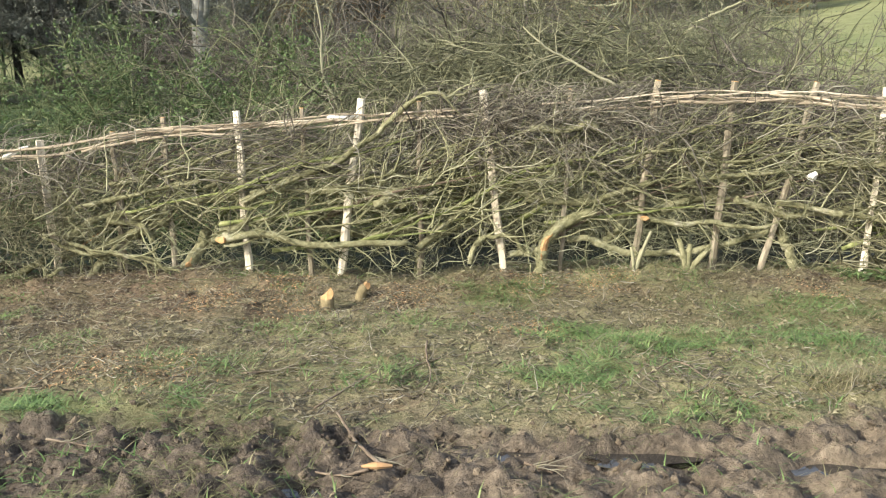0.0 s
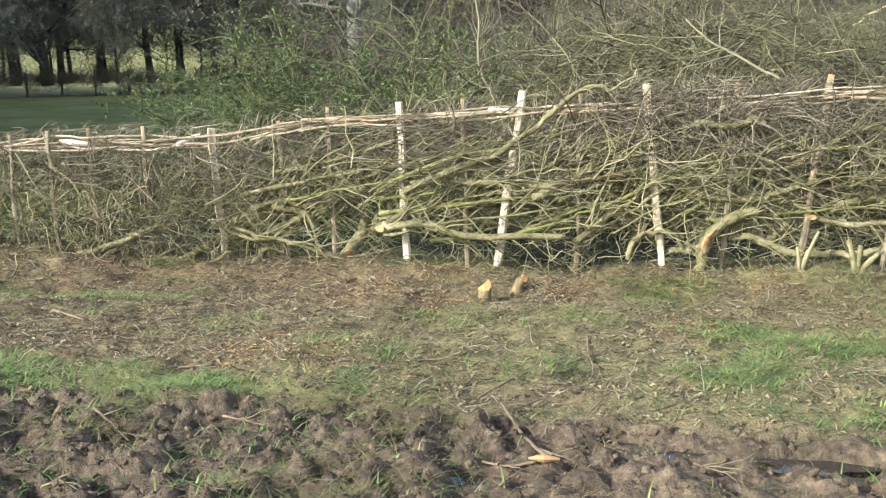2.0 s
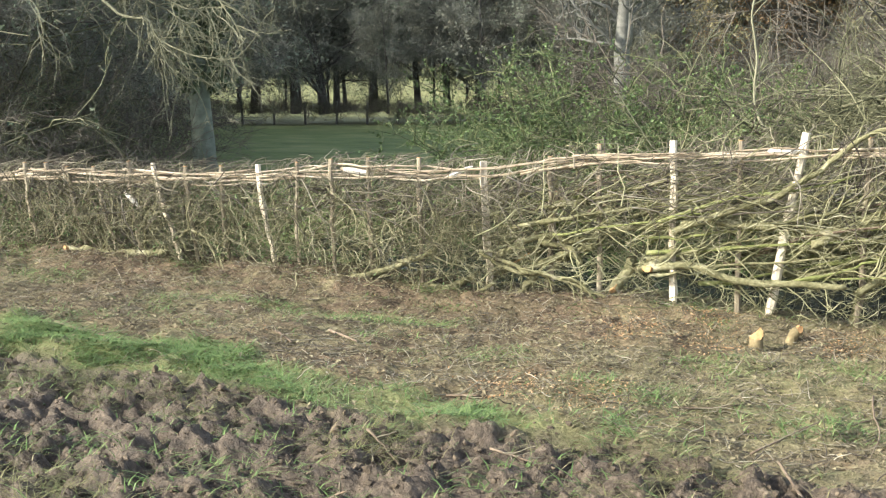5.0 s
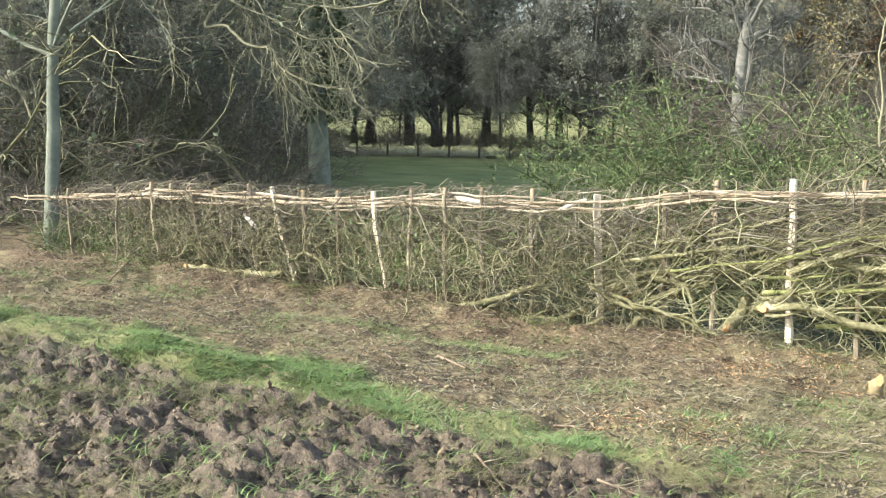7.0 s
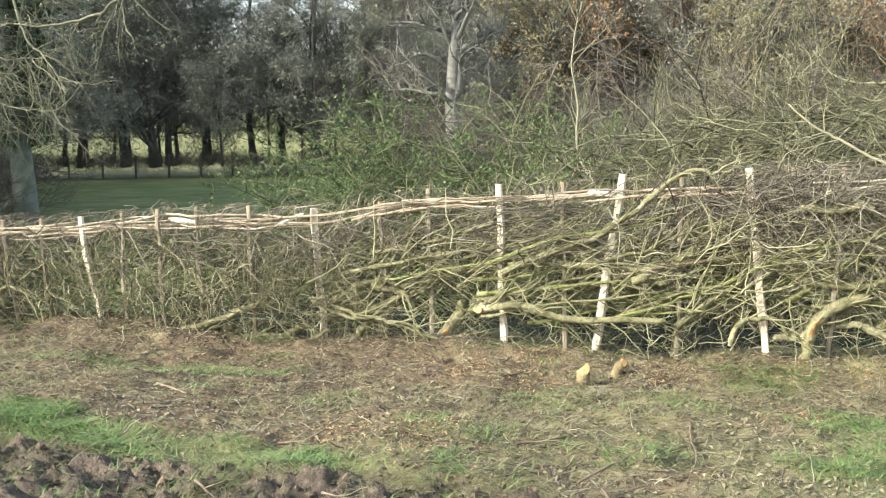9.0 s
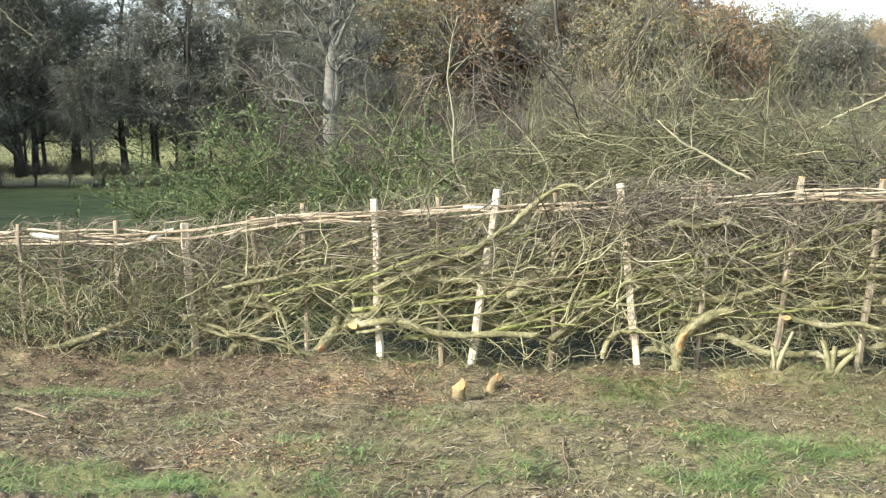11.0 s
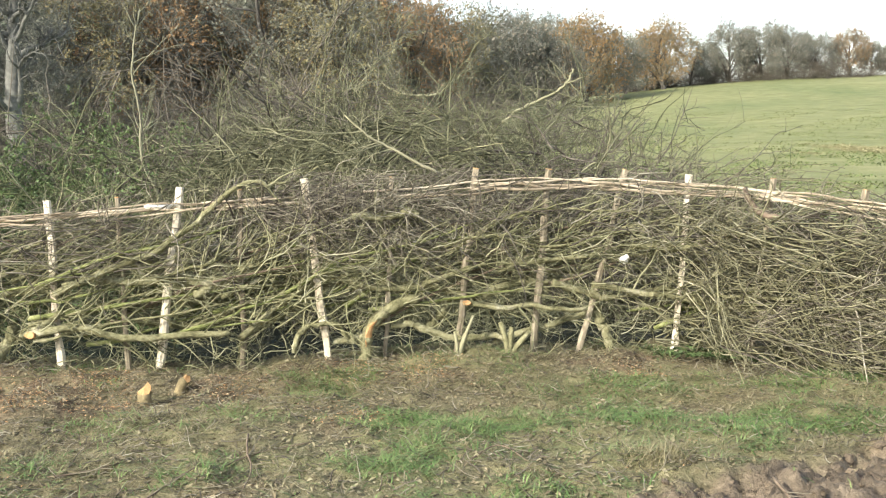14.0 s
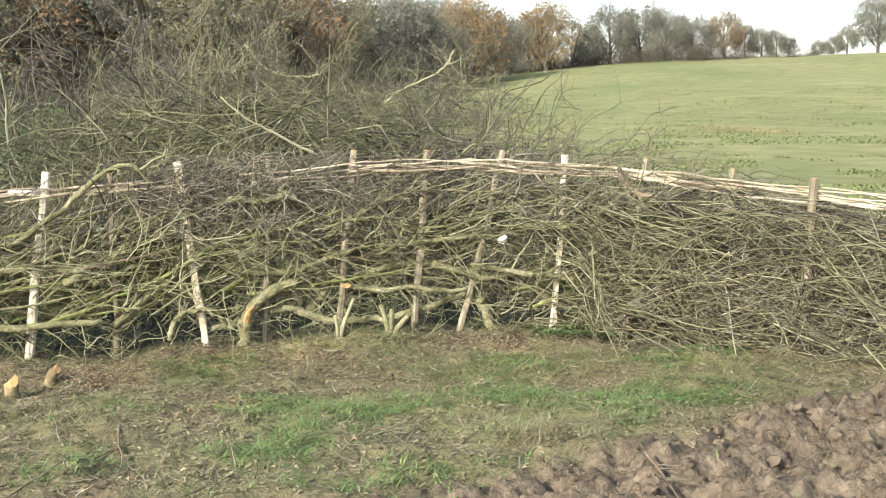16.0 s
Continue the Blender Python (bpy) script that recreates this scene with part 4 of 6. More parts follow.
P = grow(np.stack([X, hedge_y(X) + rng.normal(0.05, 0.2, n), -0.1 + rng.random(n) ** 1.3 * (hedge_top(X) - 0.1)], -1), rng.normal(0, 1, (n, 3)), np.full(n, 0.1), 3, 0.2)
tagged(part("hedge_leaves", leaf_mesh(P, 4200, 0.012, 0.03), "bramble"), "small green bramble and ivy leaves in the low end of the hedge", "leaves", kind="stuff")
for k in range(60):
    x0 = rng.uniform(-3.0, 3.6)
    ln, rise = rng.uniform(0.7, 1.7), rng.uniform(0.12, 0.5)
    z0 = rng.uniform(0.0, 0.55) if not 1.2 < x0 < 3.0 else rng.uniform(0.42, 0.7)
    y0, y1 = rng.uniform(0.0, 0.28), rng.uniform(-0.22, 0.0)
    laid_stem([(x0, hedge_y(x0) + y0, z0), (x0 + ln * 0.4, hedge_y(x0 + ln * 0.4) + y0 + y1 * 0.5, z0 + ln * rise * rng.uniform(0.3, 0.6)), (x0 + ln, hedge_y(x0 + ln) + y0 + y1, min(z0 + ln * rise, 1.0))], rng.uniform(0.009, 0.026), 0.006, "bark" if k % 4 == 3 else "moss_green" if z0 < 0.4 else "moss", 0)


def stump(x, y, height, r, lean, seed):
    """A short cut stump with a split sloping top."""
    z = float(land(x, y))
    p = spline([(x, y, z - 0.05), (x + lean * 0.4, y, z + height * 0.5), (x + lean, y, z + height)], 7)
    rr = r * np.array([1.35, 1.2, 1.05, 1.0, 1.02, 1.0, 0.96])
    v, f = sweep(p[None], rr[None], 10, cap=False)
    v = v.copy()
    top = v[-10:]
    top[:, 2] += (top[:, 0] - x - lean) * 0.4 + (top[:, 1] - y) * 0.6 + rng.uniform(-0.016, 0.024, 10)
    ob = part("tree_stump", mesh("tree_stump", v, f), "stump")
    c = np.vstack([top * 1.0, top.mean(0) + [0, 0, 0.02]])
    c[:10, 2] += 0.002
    i = np.arange(10)
    part("cut_face", mesh("cut_face", c, [np.stack([i, (i + 1) % 10, np.full(10, 10)], -1)], False), "cut", ob, "yellow-orange freshly cut top with a splinter")
    return tagged(ob, "short freshly cut hedge stump standing in the litter before the hedge", "stump", "cut stumps")


stump(-0.53, 7.40, 0.095, 0.048, 0.0, 1)
stump(-0.32, 7.66, 0.09, 0.036, 0.06, 2)


def forked_stub(x, y, prongs, r, material, text):
    z = float(land(x, y)) - 0.03
    base = new("hedge_stub", None)
    base.location = (x, y, z)
    for dx, dz in prongs:
        p = spline([(0, 0, 0), (dx * 0.4, -0.01, dz * 0.5), (dx, 0, dz)], 6)
        v, f = sweep(p[None], (r * np.array([1.5, 1.2, 1, 0.95, 0.9, 0.8]))[None], 6, cap=True)
        part("prong", mesh("prong", v, f), material, base)
    return tagged(base, text, "stub", "cut stubs at the hedge foot")


forked_stub(1.78, 8.12, ((-0.03, 0.22), (0.05, 0.2), (0.12, 0.34)), 0.015, "lit_twig", "pale splintered stub with upright prongs at the hedge foot")
forked_stub(2.17, 8.06, ((-0.07, 0.28), (0.02, 0.24), (0.17, 0.2)), 0.024, "moss", "greenish forked hawthorn stub at the hedge foot")


def fallen_stick(points, r0, r1):
    n = 3 * len(points) + 3
    p = spline(points, n)
    p[:, :2] += np.cumsum(rng.normal(0, 0.003, (n, 2)), axis=0)
    under = land(p[:, 0], p[:, 1])
    run = np.polyval(np.polyfit(np.arange(n), under, 1), np.arange(n))
    p[:, 2] = run + 0.75 * (under - run).max() + r0 * 0.6
    r0, r1 = r0 * 0.75, r1 * 0.75
    pieces = [sweep(p[None], taper(r0, r1, n), 6, cap=True)]
    ob = part("fallen_stick", mesh("fallen_stick", *join(pieces)), "bark")
    c = 5
    s, w, _, _ = offshoots(p[None], c, 0.8, 0.2, 0.8)
    w[:, 2] = np.abs(w[:, 2]) * 0.3
    for i in range(c):
        v, f = sweep(grow(s[i:i + 1], w[i:i + 1], rng.uniform(0.06, 0.25, 1), 5, 0.12), taper(r1 * 0.7, 0.0015, 5), 4)
        part("side_twig", mesh("side_twig", v, f), "twig", ob)
    return tagged(ob, "thin grey-brown stick lying on the ground before the hedge", "stick", "fallen sticks")


fallen_stick([(-3.28, 6.56, 0.00), (-3.11, 6.42, 0.00), (-2.92, 6.25, 0.00)], 0.016, 0.008)
fallen_stick([(0.13, 5.93, 0.00), (0.12, 5.58, 0.00), (0.13, 5.34, 0.00), (0.07, 4.94, 0.00)], 0.008, 0.004)
fallen_stick([(-0.30, 4.69, 0.00), (-0.21, 4.39, 0.00), (-0.11, 4.17, 0.00), (-0.04, 4.05, 0.00)], 0.009, 0.012)
fallen_stick([(-0.36, 4.12, 0.00), (-0.24, 4.02, 0.00), (-0.15, 4.01, 0.00)], 0.007, 0.01)
fallen_stick([(-2.04, 5.38, 0.00), (-1.86, 5.39, 0.00)], 0.009, 0.006)
fallen_stick([(-0.85, 5.45, 0.00), (-0.71, 5.49, 0.00), (-0.54, 5.63, 0.00)], 0.007, 0.004)
fallen_stick([(-2.63, 6.39, 0.00), (-2.38, 6.39, 0.00)], 0.009, 0.006)
fallen_stick([(1.22, 5.20, 0.00), (1.43, 5.40, 0.00), (1.50, 5.05, -0.00)], 0.006, 0.004)
fallen_stick([(-0.43, 4.93, 0.00), (-0.25, 5.20, 0.00), (-0.11, 5.38, -0.00)], 0.008, 0.004)
fallen_stick([(-0.02, 5.38, 0.00), (0.19, 5.64, 0.00), (0.48, 5.80, 0.00)], 0.006, 0.004)
fallen_stick([(-2.05, 3.79, 0.00), (-1.88, 3.69, 0.00)], 0.009, 0.006)
fallen_stick([(0.48, 4.14, -0.00), (0.58, 4.07, 0.00)], 0.009, 0.006)
fallen_stick([(2.53, 4.53, 0.00), (2.50, 4.29, 0.00), (2.47, 4.04, 0.00)], 0.011, 0.006)
fallen_stick([(2.32, 5.27, 0.00), (2.31, 4.97, 0.00), (2.23, 4.80, 0.00)], 0.007, 0.004)
fallen_stick([(-1.51, 4.39, -0.00), (-1.31, 4.33, 0.00)], 0.008, 0.006)
fallen_stick([(-2.08, 4.38, -0.00), (-1.87, 4.24, 0.00)], 0.01, 0.006)
fallen_stick([(-4.92, 5.81, 0.00), (-4.58, 5.73, 0.00), (-4.32, 5.73, 0.00)], 0.012, 0.007)
fallen_stick([(-3.49, 6.20, 0.00), (-3.31, 6.09, 0.00)], 0.012, 0.008)
fallen_stick([(-7.25, 7.78, 0.00), (-7.91, 8.93, 0.00)], 0.013, 0.008)

chip_z = float(land(-0.1, 4.03)) + 0.018
p = spline([(-0.17, 4.03, chip_z), (-0.11, 4.02, chip_z + 0.006), (-0.05, 4.03, chip_z)], 7)
v, f = sweep(p[None], np.array([[0.004, 0.009, 0.014, 0.015, 0.013, 0.010, 0.006]]), 6, cap=True)
tagged(part("split_chunk", mesh("split_chunk", v, f, False), "chip"), "orange split chunk of fresh wood lying in the mud", "wood chunk")


# ---- ground cover ----
def flat_bits(name, X, Y, size, material, text, category, aspect=0.55, lift=0.01):
    n = len(X)
    Z = land(X, Y) + lift
    a = rng.uniform(0, 2 * np.pi, n)
    u = np.stack([np.cos(a), np.sin(a), rng.normal(0, 0.35, n)], -1) * size[:, None]
    w = np.stack([-np.sin(a), np.cos(a), rng.normal(0, 0.35, n)], -1) * size[:, None] * aspect
    c = np.stack([X, Y, Z], -1)
    up = np.zeros((n, 3))
    up[:, 2] = size * rng.uniform(0.1, 0.5, n)
    v = np.stack([c - u, c - w * 0.9 + up, c + u, c + w * 0.9 + up], 1).reshape(-1, 3)
    k = np.arange(n) * 4
    f = [np.stack([k, k + 1, k + 2], -1), np.stack([k, k + 2, k + 3], -1)]
    return tagged(part(name, mesh(name, v, f, False), material), text, category, kind="stuff")


def scatter(n, x0, x1, y0, y1, keep):
    """Random places kept with the chance keep(x, y)."""
    X, Y = rng.uniform(x0, x1, n), rng.uniform(y0, y1, n)
    ok = rng.random(n) < keep(X, Y)
    return X[ok], Y[ok]


def litter_zone(X, Y):
    return (1 - mud_mask(X, Y)) * (1 - 0.75 * grass_mask(X, Y)) * step01(9.3, 8.6, Y)


X, Y = scatter(120000, -9, 7.5, 4.3, 9.2, litter_zone)
flat_bits("leaf_litter", X, Y, 0.004 + 0.016 * rng.random(len(X)) ** 2.4, "litter", "brown fallen leaves and bark chips over the ground", "leaf litter")
spots = np.array([(-1.35, 7.35), (-0.75, 7.3), (0.1, 7.6), (0.95, 7.85), (0.75, 6.5), (-1.4, 7.7), (-0.9, 8.0), (-1.3, 5.5), (-1.75, 5.6), (3.0, 7.4), (1.5, 7.8), (4.6, 6.6)])
i = rng.integers(0, len(spots), 9000)
X, Y = spots[i, 0] + rng.normal(0, 0.14, 9000), spots[i, 1] + rng.normal(0, 0.2, 9000)
flat_bits("sawdust_chips", X, Y, 0.003 + 0.008 * rng.random(9000) ** 2, "chip", "orange chips and sawdust lying where stems were cut", "wood chips", 0.5)
X, Y = scatter(9000, -9, 7.5, 4.5, 8.4, lambda a, c: litter_zone(a, c) * step01(0.12, 0.5, fbm(a, c, 0.6, 2, 71)))
flat_bits("wood_chips", X, Y, rng.uniform(0.003, 0.011, len(X)), "chip", "orange wood chips and sawdust scattered where stems were cut", "wood chips", 0.4)

X, Y = scatter(25000, -9, 7.5, 4.4, 8.6, lambda a, c: litter_zone(a, c) * (0.35 + 0.65 * step01(-0.3, 0.4, fbm(a, c, 0.9, 2, 73))))
n = len(X)
a = rng.uniform(0, 2 * np.pi, n)
P = grow(np.stack([X, Y, land(X, Y) + 0.012], -1), np.stack([np.cos(a), np.sin(a) * 0.7, rng.normal(0.02, 0.10, n)], -1), 0.02 + 0.13 * rng.random(n) ** 2, 5, 0.3)
P[:, :, 2] = np.maximum(P[:, :, 2], land(P[:, :, 0], P[:, :, 1]) + 0.004)
r0 = rng.uniform(0.0015, 0.0045, n)
v, f = sweep(P, taper(r0, r0 * 0.5, 5), 3)
tagged(part("twig_litter", mesh("twig_litter", v, f), "twig"), "snapped twigs and hedge trimmings strewn on the ground", "twig litter", kind="stuff")


def blades(name, X, Y, height, width, material, text, flop=0.5):
    n = len(X)
    Z = land(X, Y) - 0.004
    a = rng.uniform(0, 2 * np.pi, n)
    lean = rng.uniform(0.1, 1.0, n) ** 0.6 * flop
    d = np.stack([np.cos(a) * lean, np.sin(a) * lean, np.ones(n)], -1)
    side = np.stack([-np.sin(a), np.cos(a), np.zeros(n)], -1) * width[:, None]
    c = np.stack([X, Y, Z], -1)
    h = height[:, None]
    m1 = c + d * h * 0.55
    tip = c + np.stack([np.cos(a) * lean * 1.9, np.sin(a) * lean * 1.9, np.full(n, 0.85)], -1) * h
    v = np.stack([c - side, c + side, m1 + side * 0.8, m1 - side * 0.8, tip], 1).reshape(-1, 3)
    k = np.arange(n) * 5
    f = [np.stack([k, k + 1, k + 2, k + 3], -1), np.stack([k + 3, k + 2, k + 4], -1)]
    return tagged(part(name, mesh(name, v, f, False), material), text, "grass", kind="stuff")


def near_grass(a, c):
    return grass_mask(a, c) * (0.1 + 0.9 * step01(-0.12, 0.3, fbm(a, c, 0.35, 4, 83))) * step01(9.3, 8.8, c) * (1 - 0.86 * mud_mask(a, c))


X, Y = scatter(640000, -8.5, 7.2, 3.2, 8.9, near_grass)
blades("grass", X, Y, rng.uniform(0.014, 0.05, len(X)), rng.uniform(0.002, 0.0042, len(X)), "grass", "short fresh green grass growing in strips and patches", 2.2)
X, Y = scatter(260000, -8.5, 7.2, 3.4, 8.7, lambda a, c: (1 - mud_mask(a, c) * np.where(a < 0.5, 0.6, 0.85)) * (0.12 + 0.88 * step01(-0.1, 0.45, fbm(a, c, 0.6, 3, 81))) * np.where(a < -1.5, 0.3, 1.0))
blades("dead_grass", X, Y, rng.uniform(0.012, 0.045, len(X)), rng.uniform(0.001, 0.0026, len(X)), "straw", "flattened straw-coloured dead grass among the litter", 2.6)
X, Y = scatter(1500, 1.9, 2.4, 4.75, 5.1, lambda a, c: np.exp(-(((a - 2.13) / 0.16) ** 2 + ((c - 4.95) / 0.1) ** 2)))
blades("dead_grass_tussock", X, Y, rng.uniform(0.04, 0.11, len(X)), rng.uniform(0.001, 0.002, len(X)), "straw", "tussock of dead brown grass at the edge of the mud", 1.5)

base = bmesh.new()
bmesh.ops.create_icosphere(base, subdivisions=1, radius=1.0)
CV = np.array([v.co[:] for v in base.verts])
CF = np.array([[v.index for v in f.verts] for f in base.faces])
base.free()


def clods(name, X, Y, size, material, text):
    pieces = []
    Z = land(X, Y)
    for i in range(len(X)):
        normals = unit(rng.normal(0, 1, (8, 3)))
        cut = np.clip(CV @ normals.T, 1e-3, None)
        k = np.minimum(1.0, (rng.uniform(0.4, 0.85, 8) / cut).min(1)) * (1 + 0.16 * np.sin(CV @ rng.normal(0, 5, 3)) + rng.normal(0, 0.07, len(CV)))
        v = CV * k[:, None] * size[i] * np.array([1.0, 0.85, 0.7]) @ np.array(Euler((rng.normal(0, 0.4), rng.normal(0, 0.4), rng.uniform(0, 6.28))).to_matrix())
        pieces.append((v + [X[i], Y[i], Z[i] + size[i] * 0.12], [CF]))
    v, f = join(pieces)
    return tagged(part(name, mesh(name, v, f, False), material), text, "mud clods", kind="stuff")


X, Y = scatter(16000, -7.5, 7.0, 3.0, 6.6, lambda a, c: mud_mask(a, c) * (0.25 + 0.75 * step01(-0.2, 0.4, fbm(a, c, 0.9, 2, 91))) * (1 - 0.7 * np.exp(-((a - 1.3) / 1.0) ** 2)))
clods("mud_clods", X, Y, np.where(X > 2.0, 0.012 + 0.045 * rng.random(len(X)) ** 2.0, 0.008 + 0.026 * rng.random(len(X)) ** 2.2), "clod", "lumps of churned brown mud trodden up by machines")
X, Y = scatter(60000, -7.5, 7.0, 3.0, 6.6, lambda a, c: mud_mask(a, c) * (0.3 + 0.7 * step01(-0.3, 0.3, fbm(a, c, 0.3, 3, 93))) * (1 - 0.6 * np.exp(-((a - 1.4) / 1.0) ** 2)))
flat_bits("mud_crumbs", X, Y, 0.003 + 0.011 * rng.random(len(X)) ** 2, "clod", "crumbs and flakes of broken mud on the churned track", "mud crumbs", 0.8, 0.003)
X, Y = scatter(90000, -8.0, 1.5, 3.0, 5.6, lambda a, c: mud_mask(a, c) * step01(0.08, 0.42, fbm(a, c, 0.45, 3, 95)) * step01(1.5, -0.5, a))
blades("trampled_grass", X, Y, rng.uniform(0.015, 0.06, len(X)), rng.uniform(0.001, 0.0024, len(X)), "trampled", "matted tufts of trampled olive grass in the churned mud", 3.0)

X, Y = scatter(5000, 3.2, 5.2, 7.6, 8.6, lambda a, c: np.exp(-(((a - 3.75) / 0.4) ** 2 + ((c - 7.75) / 0.3) ** 2)) * 0.8)
flat_bits("weed_leaves", X, Y, rng.uniform(0.012, 0.032, len(X)), "weed", "fresh green weeds and ivy at the hedge foot", "weeds", 0.5, 0.06)


for cx, cy, wide, deep, count in ((26.3, 41.4, 0.6, 1.7, 2200), (22.9, 40.2, 0.3, 0.7, 120), (32.6, 46.5, 0.5, 1.4, 240)):
    X, Y = rng.normal(cx, wide, count), rng.normal(cy, deep, count)
    flat_bits("field_weeds", X, Y, rng.uniform(0.03, 0.07, count), "tuft", "patch of pale dead weeds on the hill pasture", "weeds", 0.5, 0.08)


bearing, dist = rng.uniform(radians(9), radians(41), 60000), 17 + 75 * rng.random(60000) ** 1.4
X, Y = dist * np.sin(bearing), dist * np.cos(bearing)
ok = fbm(X, Y, 2.2, 3, 97) > 0.05
X, Y = X[ok], Y[ok]
blades("pasture_grass", X, Y, rng.uniform(0.03, 0.085, len(X)), rng.uniform(0.012, 0.035, len(X)), "pasture", "tufts of grazed grass over the hill pasture", 1.2)


# ---- thickets behind the hedge ----
def thicket(seed, height, spread, stems, material, leaf=None, leaves=0, text="", category="bush", shown=16, group="thickets behind the hedge"):
    """An untrimmed bush of arching stems, with its base at the origin."""
    top = new("thicket", None)
    a = rng.uniform(0, 2 * np.pi, stems)
    d0 = rng.uniform(0, spread * 0.6, stems)
    s = np.stack([np.cos(a) * d0, np.sin(a) * d0 * 0.6, np.full(stems, -0.1)], -1)
    lean = rng.uniform(0.3, 2.8, stems)
    w = np.stack([np.cos(a) * lean, np.sin(a) * lean * 0.6, np.ones(stems)], -1)
    P = grow(s, w, height * rng.uniform(0.6, 1.25, stems), 9, 0.26, -0.8)
    r0 = rng.uniform(0.009, 0.02, stems)
    for i in range(shown):
        v, f = sweep(P[i:i + 1], taper(r0[i], 0.004, 9), 5)
        part("stem", mesh("stem", v, f), "dim_twig" if i % 6 == 0 else material, top)
    pieces = [sweep(P[shown:], taper(r0[shown:], np.full(stems - shown, 0.003), 9), 4)]
    c = stems * 16
    s, w, _, _ = offshoots(P, c, 1.6, 0.15)
    w[:, 2] = w[:, 2] * 0.7 + 0.1
    P2 = grow(s, w, rng.uniform(0.25, 0.9, c) * height * 0.4, 6, 0.24)
    pieces.append(sweep(P2, taper(np.full(c, 0.0075), np.full(c, 0.003), 6), 3))
    c3 = c * 4
    s, w, _, _ = offshoots(P2, c3, 0.9, 0.15)
    P3 = grow(s, w, rng.uniform(0.1, 0.42, c3), 4, 0.28)
    pieces.append(sweep(P3, taper(np.full(c3, 0.0032), np.full(c3, 0.0018), 4), 3))
    tagged(part("twig_mass", mesh("twig_mass", *join(pieces)), material, top), kind="stuff")
    if leaf:
        tagged(part("foliage", leaf_mesh(P3, leaves, 0.014, 0.034), leaf, top), kind="stuff")
    return tagged(top, text, category, group)


olive = thicket(1, 2.6, 1.8, 46, "brush", text="tangled thicket of olive-green leafless hawthorn brush")
olive2 = thicket(2, 2.3, 2.2, 50, "brush", text="spreading heap of greenish cut hedge brush")
brown = thicket(3, 2.6, 1.9, 46, "brush_brown", text="brown leafless blackthorn thicket")
leafy = thicket(4, 2.1, 2.2, 60, "green_stem", "bramble", 26000, text="bramble thicket with small green leaves")
scrub = thicket(5, 2.6, 1.9, 40, "brush_brown", text="brown leafless scrub at the edge of the wood", shown=3, group="scrub of the wood")
scrub2 = thicket(6, 2.2, 2.2, 40, "brush", "dark_leaf", 4000, text="dark green scrub at the edge of the wood", shown=3, group="scrub of the wood")
first = {id(o): True for o in (olive, olive2, brown, leafy, scrub, scrub2)}


def put(ob, x, y, turn=0.0, size=1.0, tall=1.0, sink=0.1):
    """The first call moves the built thing; later ones copy it."""
    if first.pop(id(ob), None):
        ob.matrix_basis = Matrix.LocRotScale((x, y, max(float(land(x, y)) - sink, -0.7)), Euler((0, 0, turn)), Vector((size, size, size * tall)))
        return ob
    z = max(float(land(x, y)) - sink, -0.7)
    keep = ob.scale.copy()
    ob.scale = (1, 1, 1)
    made = copy_thing(ob, Matrix.LocRotScale((x, y, z), Euler((0, 0, turn)), Vector((size, size, size * tall))))
    ob.scale = keep
    return made


for ob, x, y, turn, size, tall in (
        (leafy, -3.4, 14.2, 0.3, 0.95, 0.95), (leafy, -2.6, 14.6, 2.0, 0.95, 1.0), (leafy, -1.9, 13.8, 4.0, 0.85, 0.9), (leafy, -3.0, 15.6, 5.0, 0.9, 1.0), (leafy, -1.2, 13.4, 1.0, 0.75, 0.85),
        (brown, -1.6, 16.5, 0.0, 0.95, 1.0), (brown, -0.6, 15.5, 2.2, 1.15, 1.1), (olive, -0.2, 13.5, 1.0, 0.95, 0.95), (olive, 0.9, 14.0, 3.0, 1.05, 1.05), (olive2, 0.4, 13.3, 0.5, 0.85, 0.85),
        (olive2, 1.7, 13.2, 2.5, 1.0, 1.0), (olive, 2.4, 14.4, 4.4, 1.1, 1.05), (olive2, 3.1, 13.5, 5.5, 1.05, 1.0), (olive, 3.9, 14.8, 0.8, 1.1, 1.05), (olive2, 2.4, 13.4, 1.4, 0.75, 0.9),
        (olive2, 4.7, 14.0, 2.9, 0.9, 0.95), (olive, 5.3, 15.5, 3.6, 0.8, 0.9), (brown, 1.4, 17.0, 4.0, 1.35, 1.0), (olive, 3.4, 13.3, 5.2, 0.7, 0.8), (brown, 6.7, 15.2, 1.1, 0.62, 0.8),
        (brown, 5.6, 13.2, 2.6, 0.62, 0.8), (brown, 4.6, 13.2, 0.6, 0.65, 0.8), (brown, -2.9, 18.0, 2.0, 0.8, 1.0), (olive2, -0.8, 13.2, 4.2, 0.7, 0.8), (brown, 6.2, 11.2, 2.1, 0.5, 0.75),
        (brown, 7.6, 11.6, 3.7, 0.5, 0.75), (brown, 5.4, 11.8, 4.9, 0.55, 0.85), (olive, 4.6, 12.7, 1.9, 0.55, 0.9), (leafy, -1.0, 14.6, 0.9, 0.9, 0.9), (brown, -8.6, 11.2, 0.9, 0.6, 0.9), (brown, -9.8, 10.6, 3.0, 0.75, 0.9), (leafy, -9.2, 9.9, 2.0, 0.5, 0.7)):
    put(ob, x, y, turn, size * (0.98 if x > 5.4 or x < -5.5 else 1.24), tall * ((0.97 if x < -2.9 else 0.9) if ob is leafy and x > -5 else 0.85 if x > 0.2 else 1.0))


def heap_top(x):
    """Height of the heaps of cut brush behind the hedge."""
    return np.interp(x, [-0.8, 0.2, 1.2, 2.6, 3.6, 4.6, 5.8], [1.0, 1.6, 2.15, 2.1, 1.8, 1.3, 0.8])


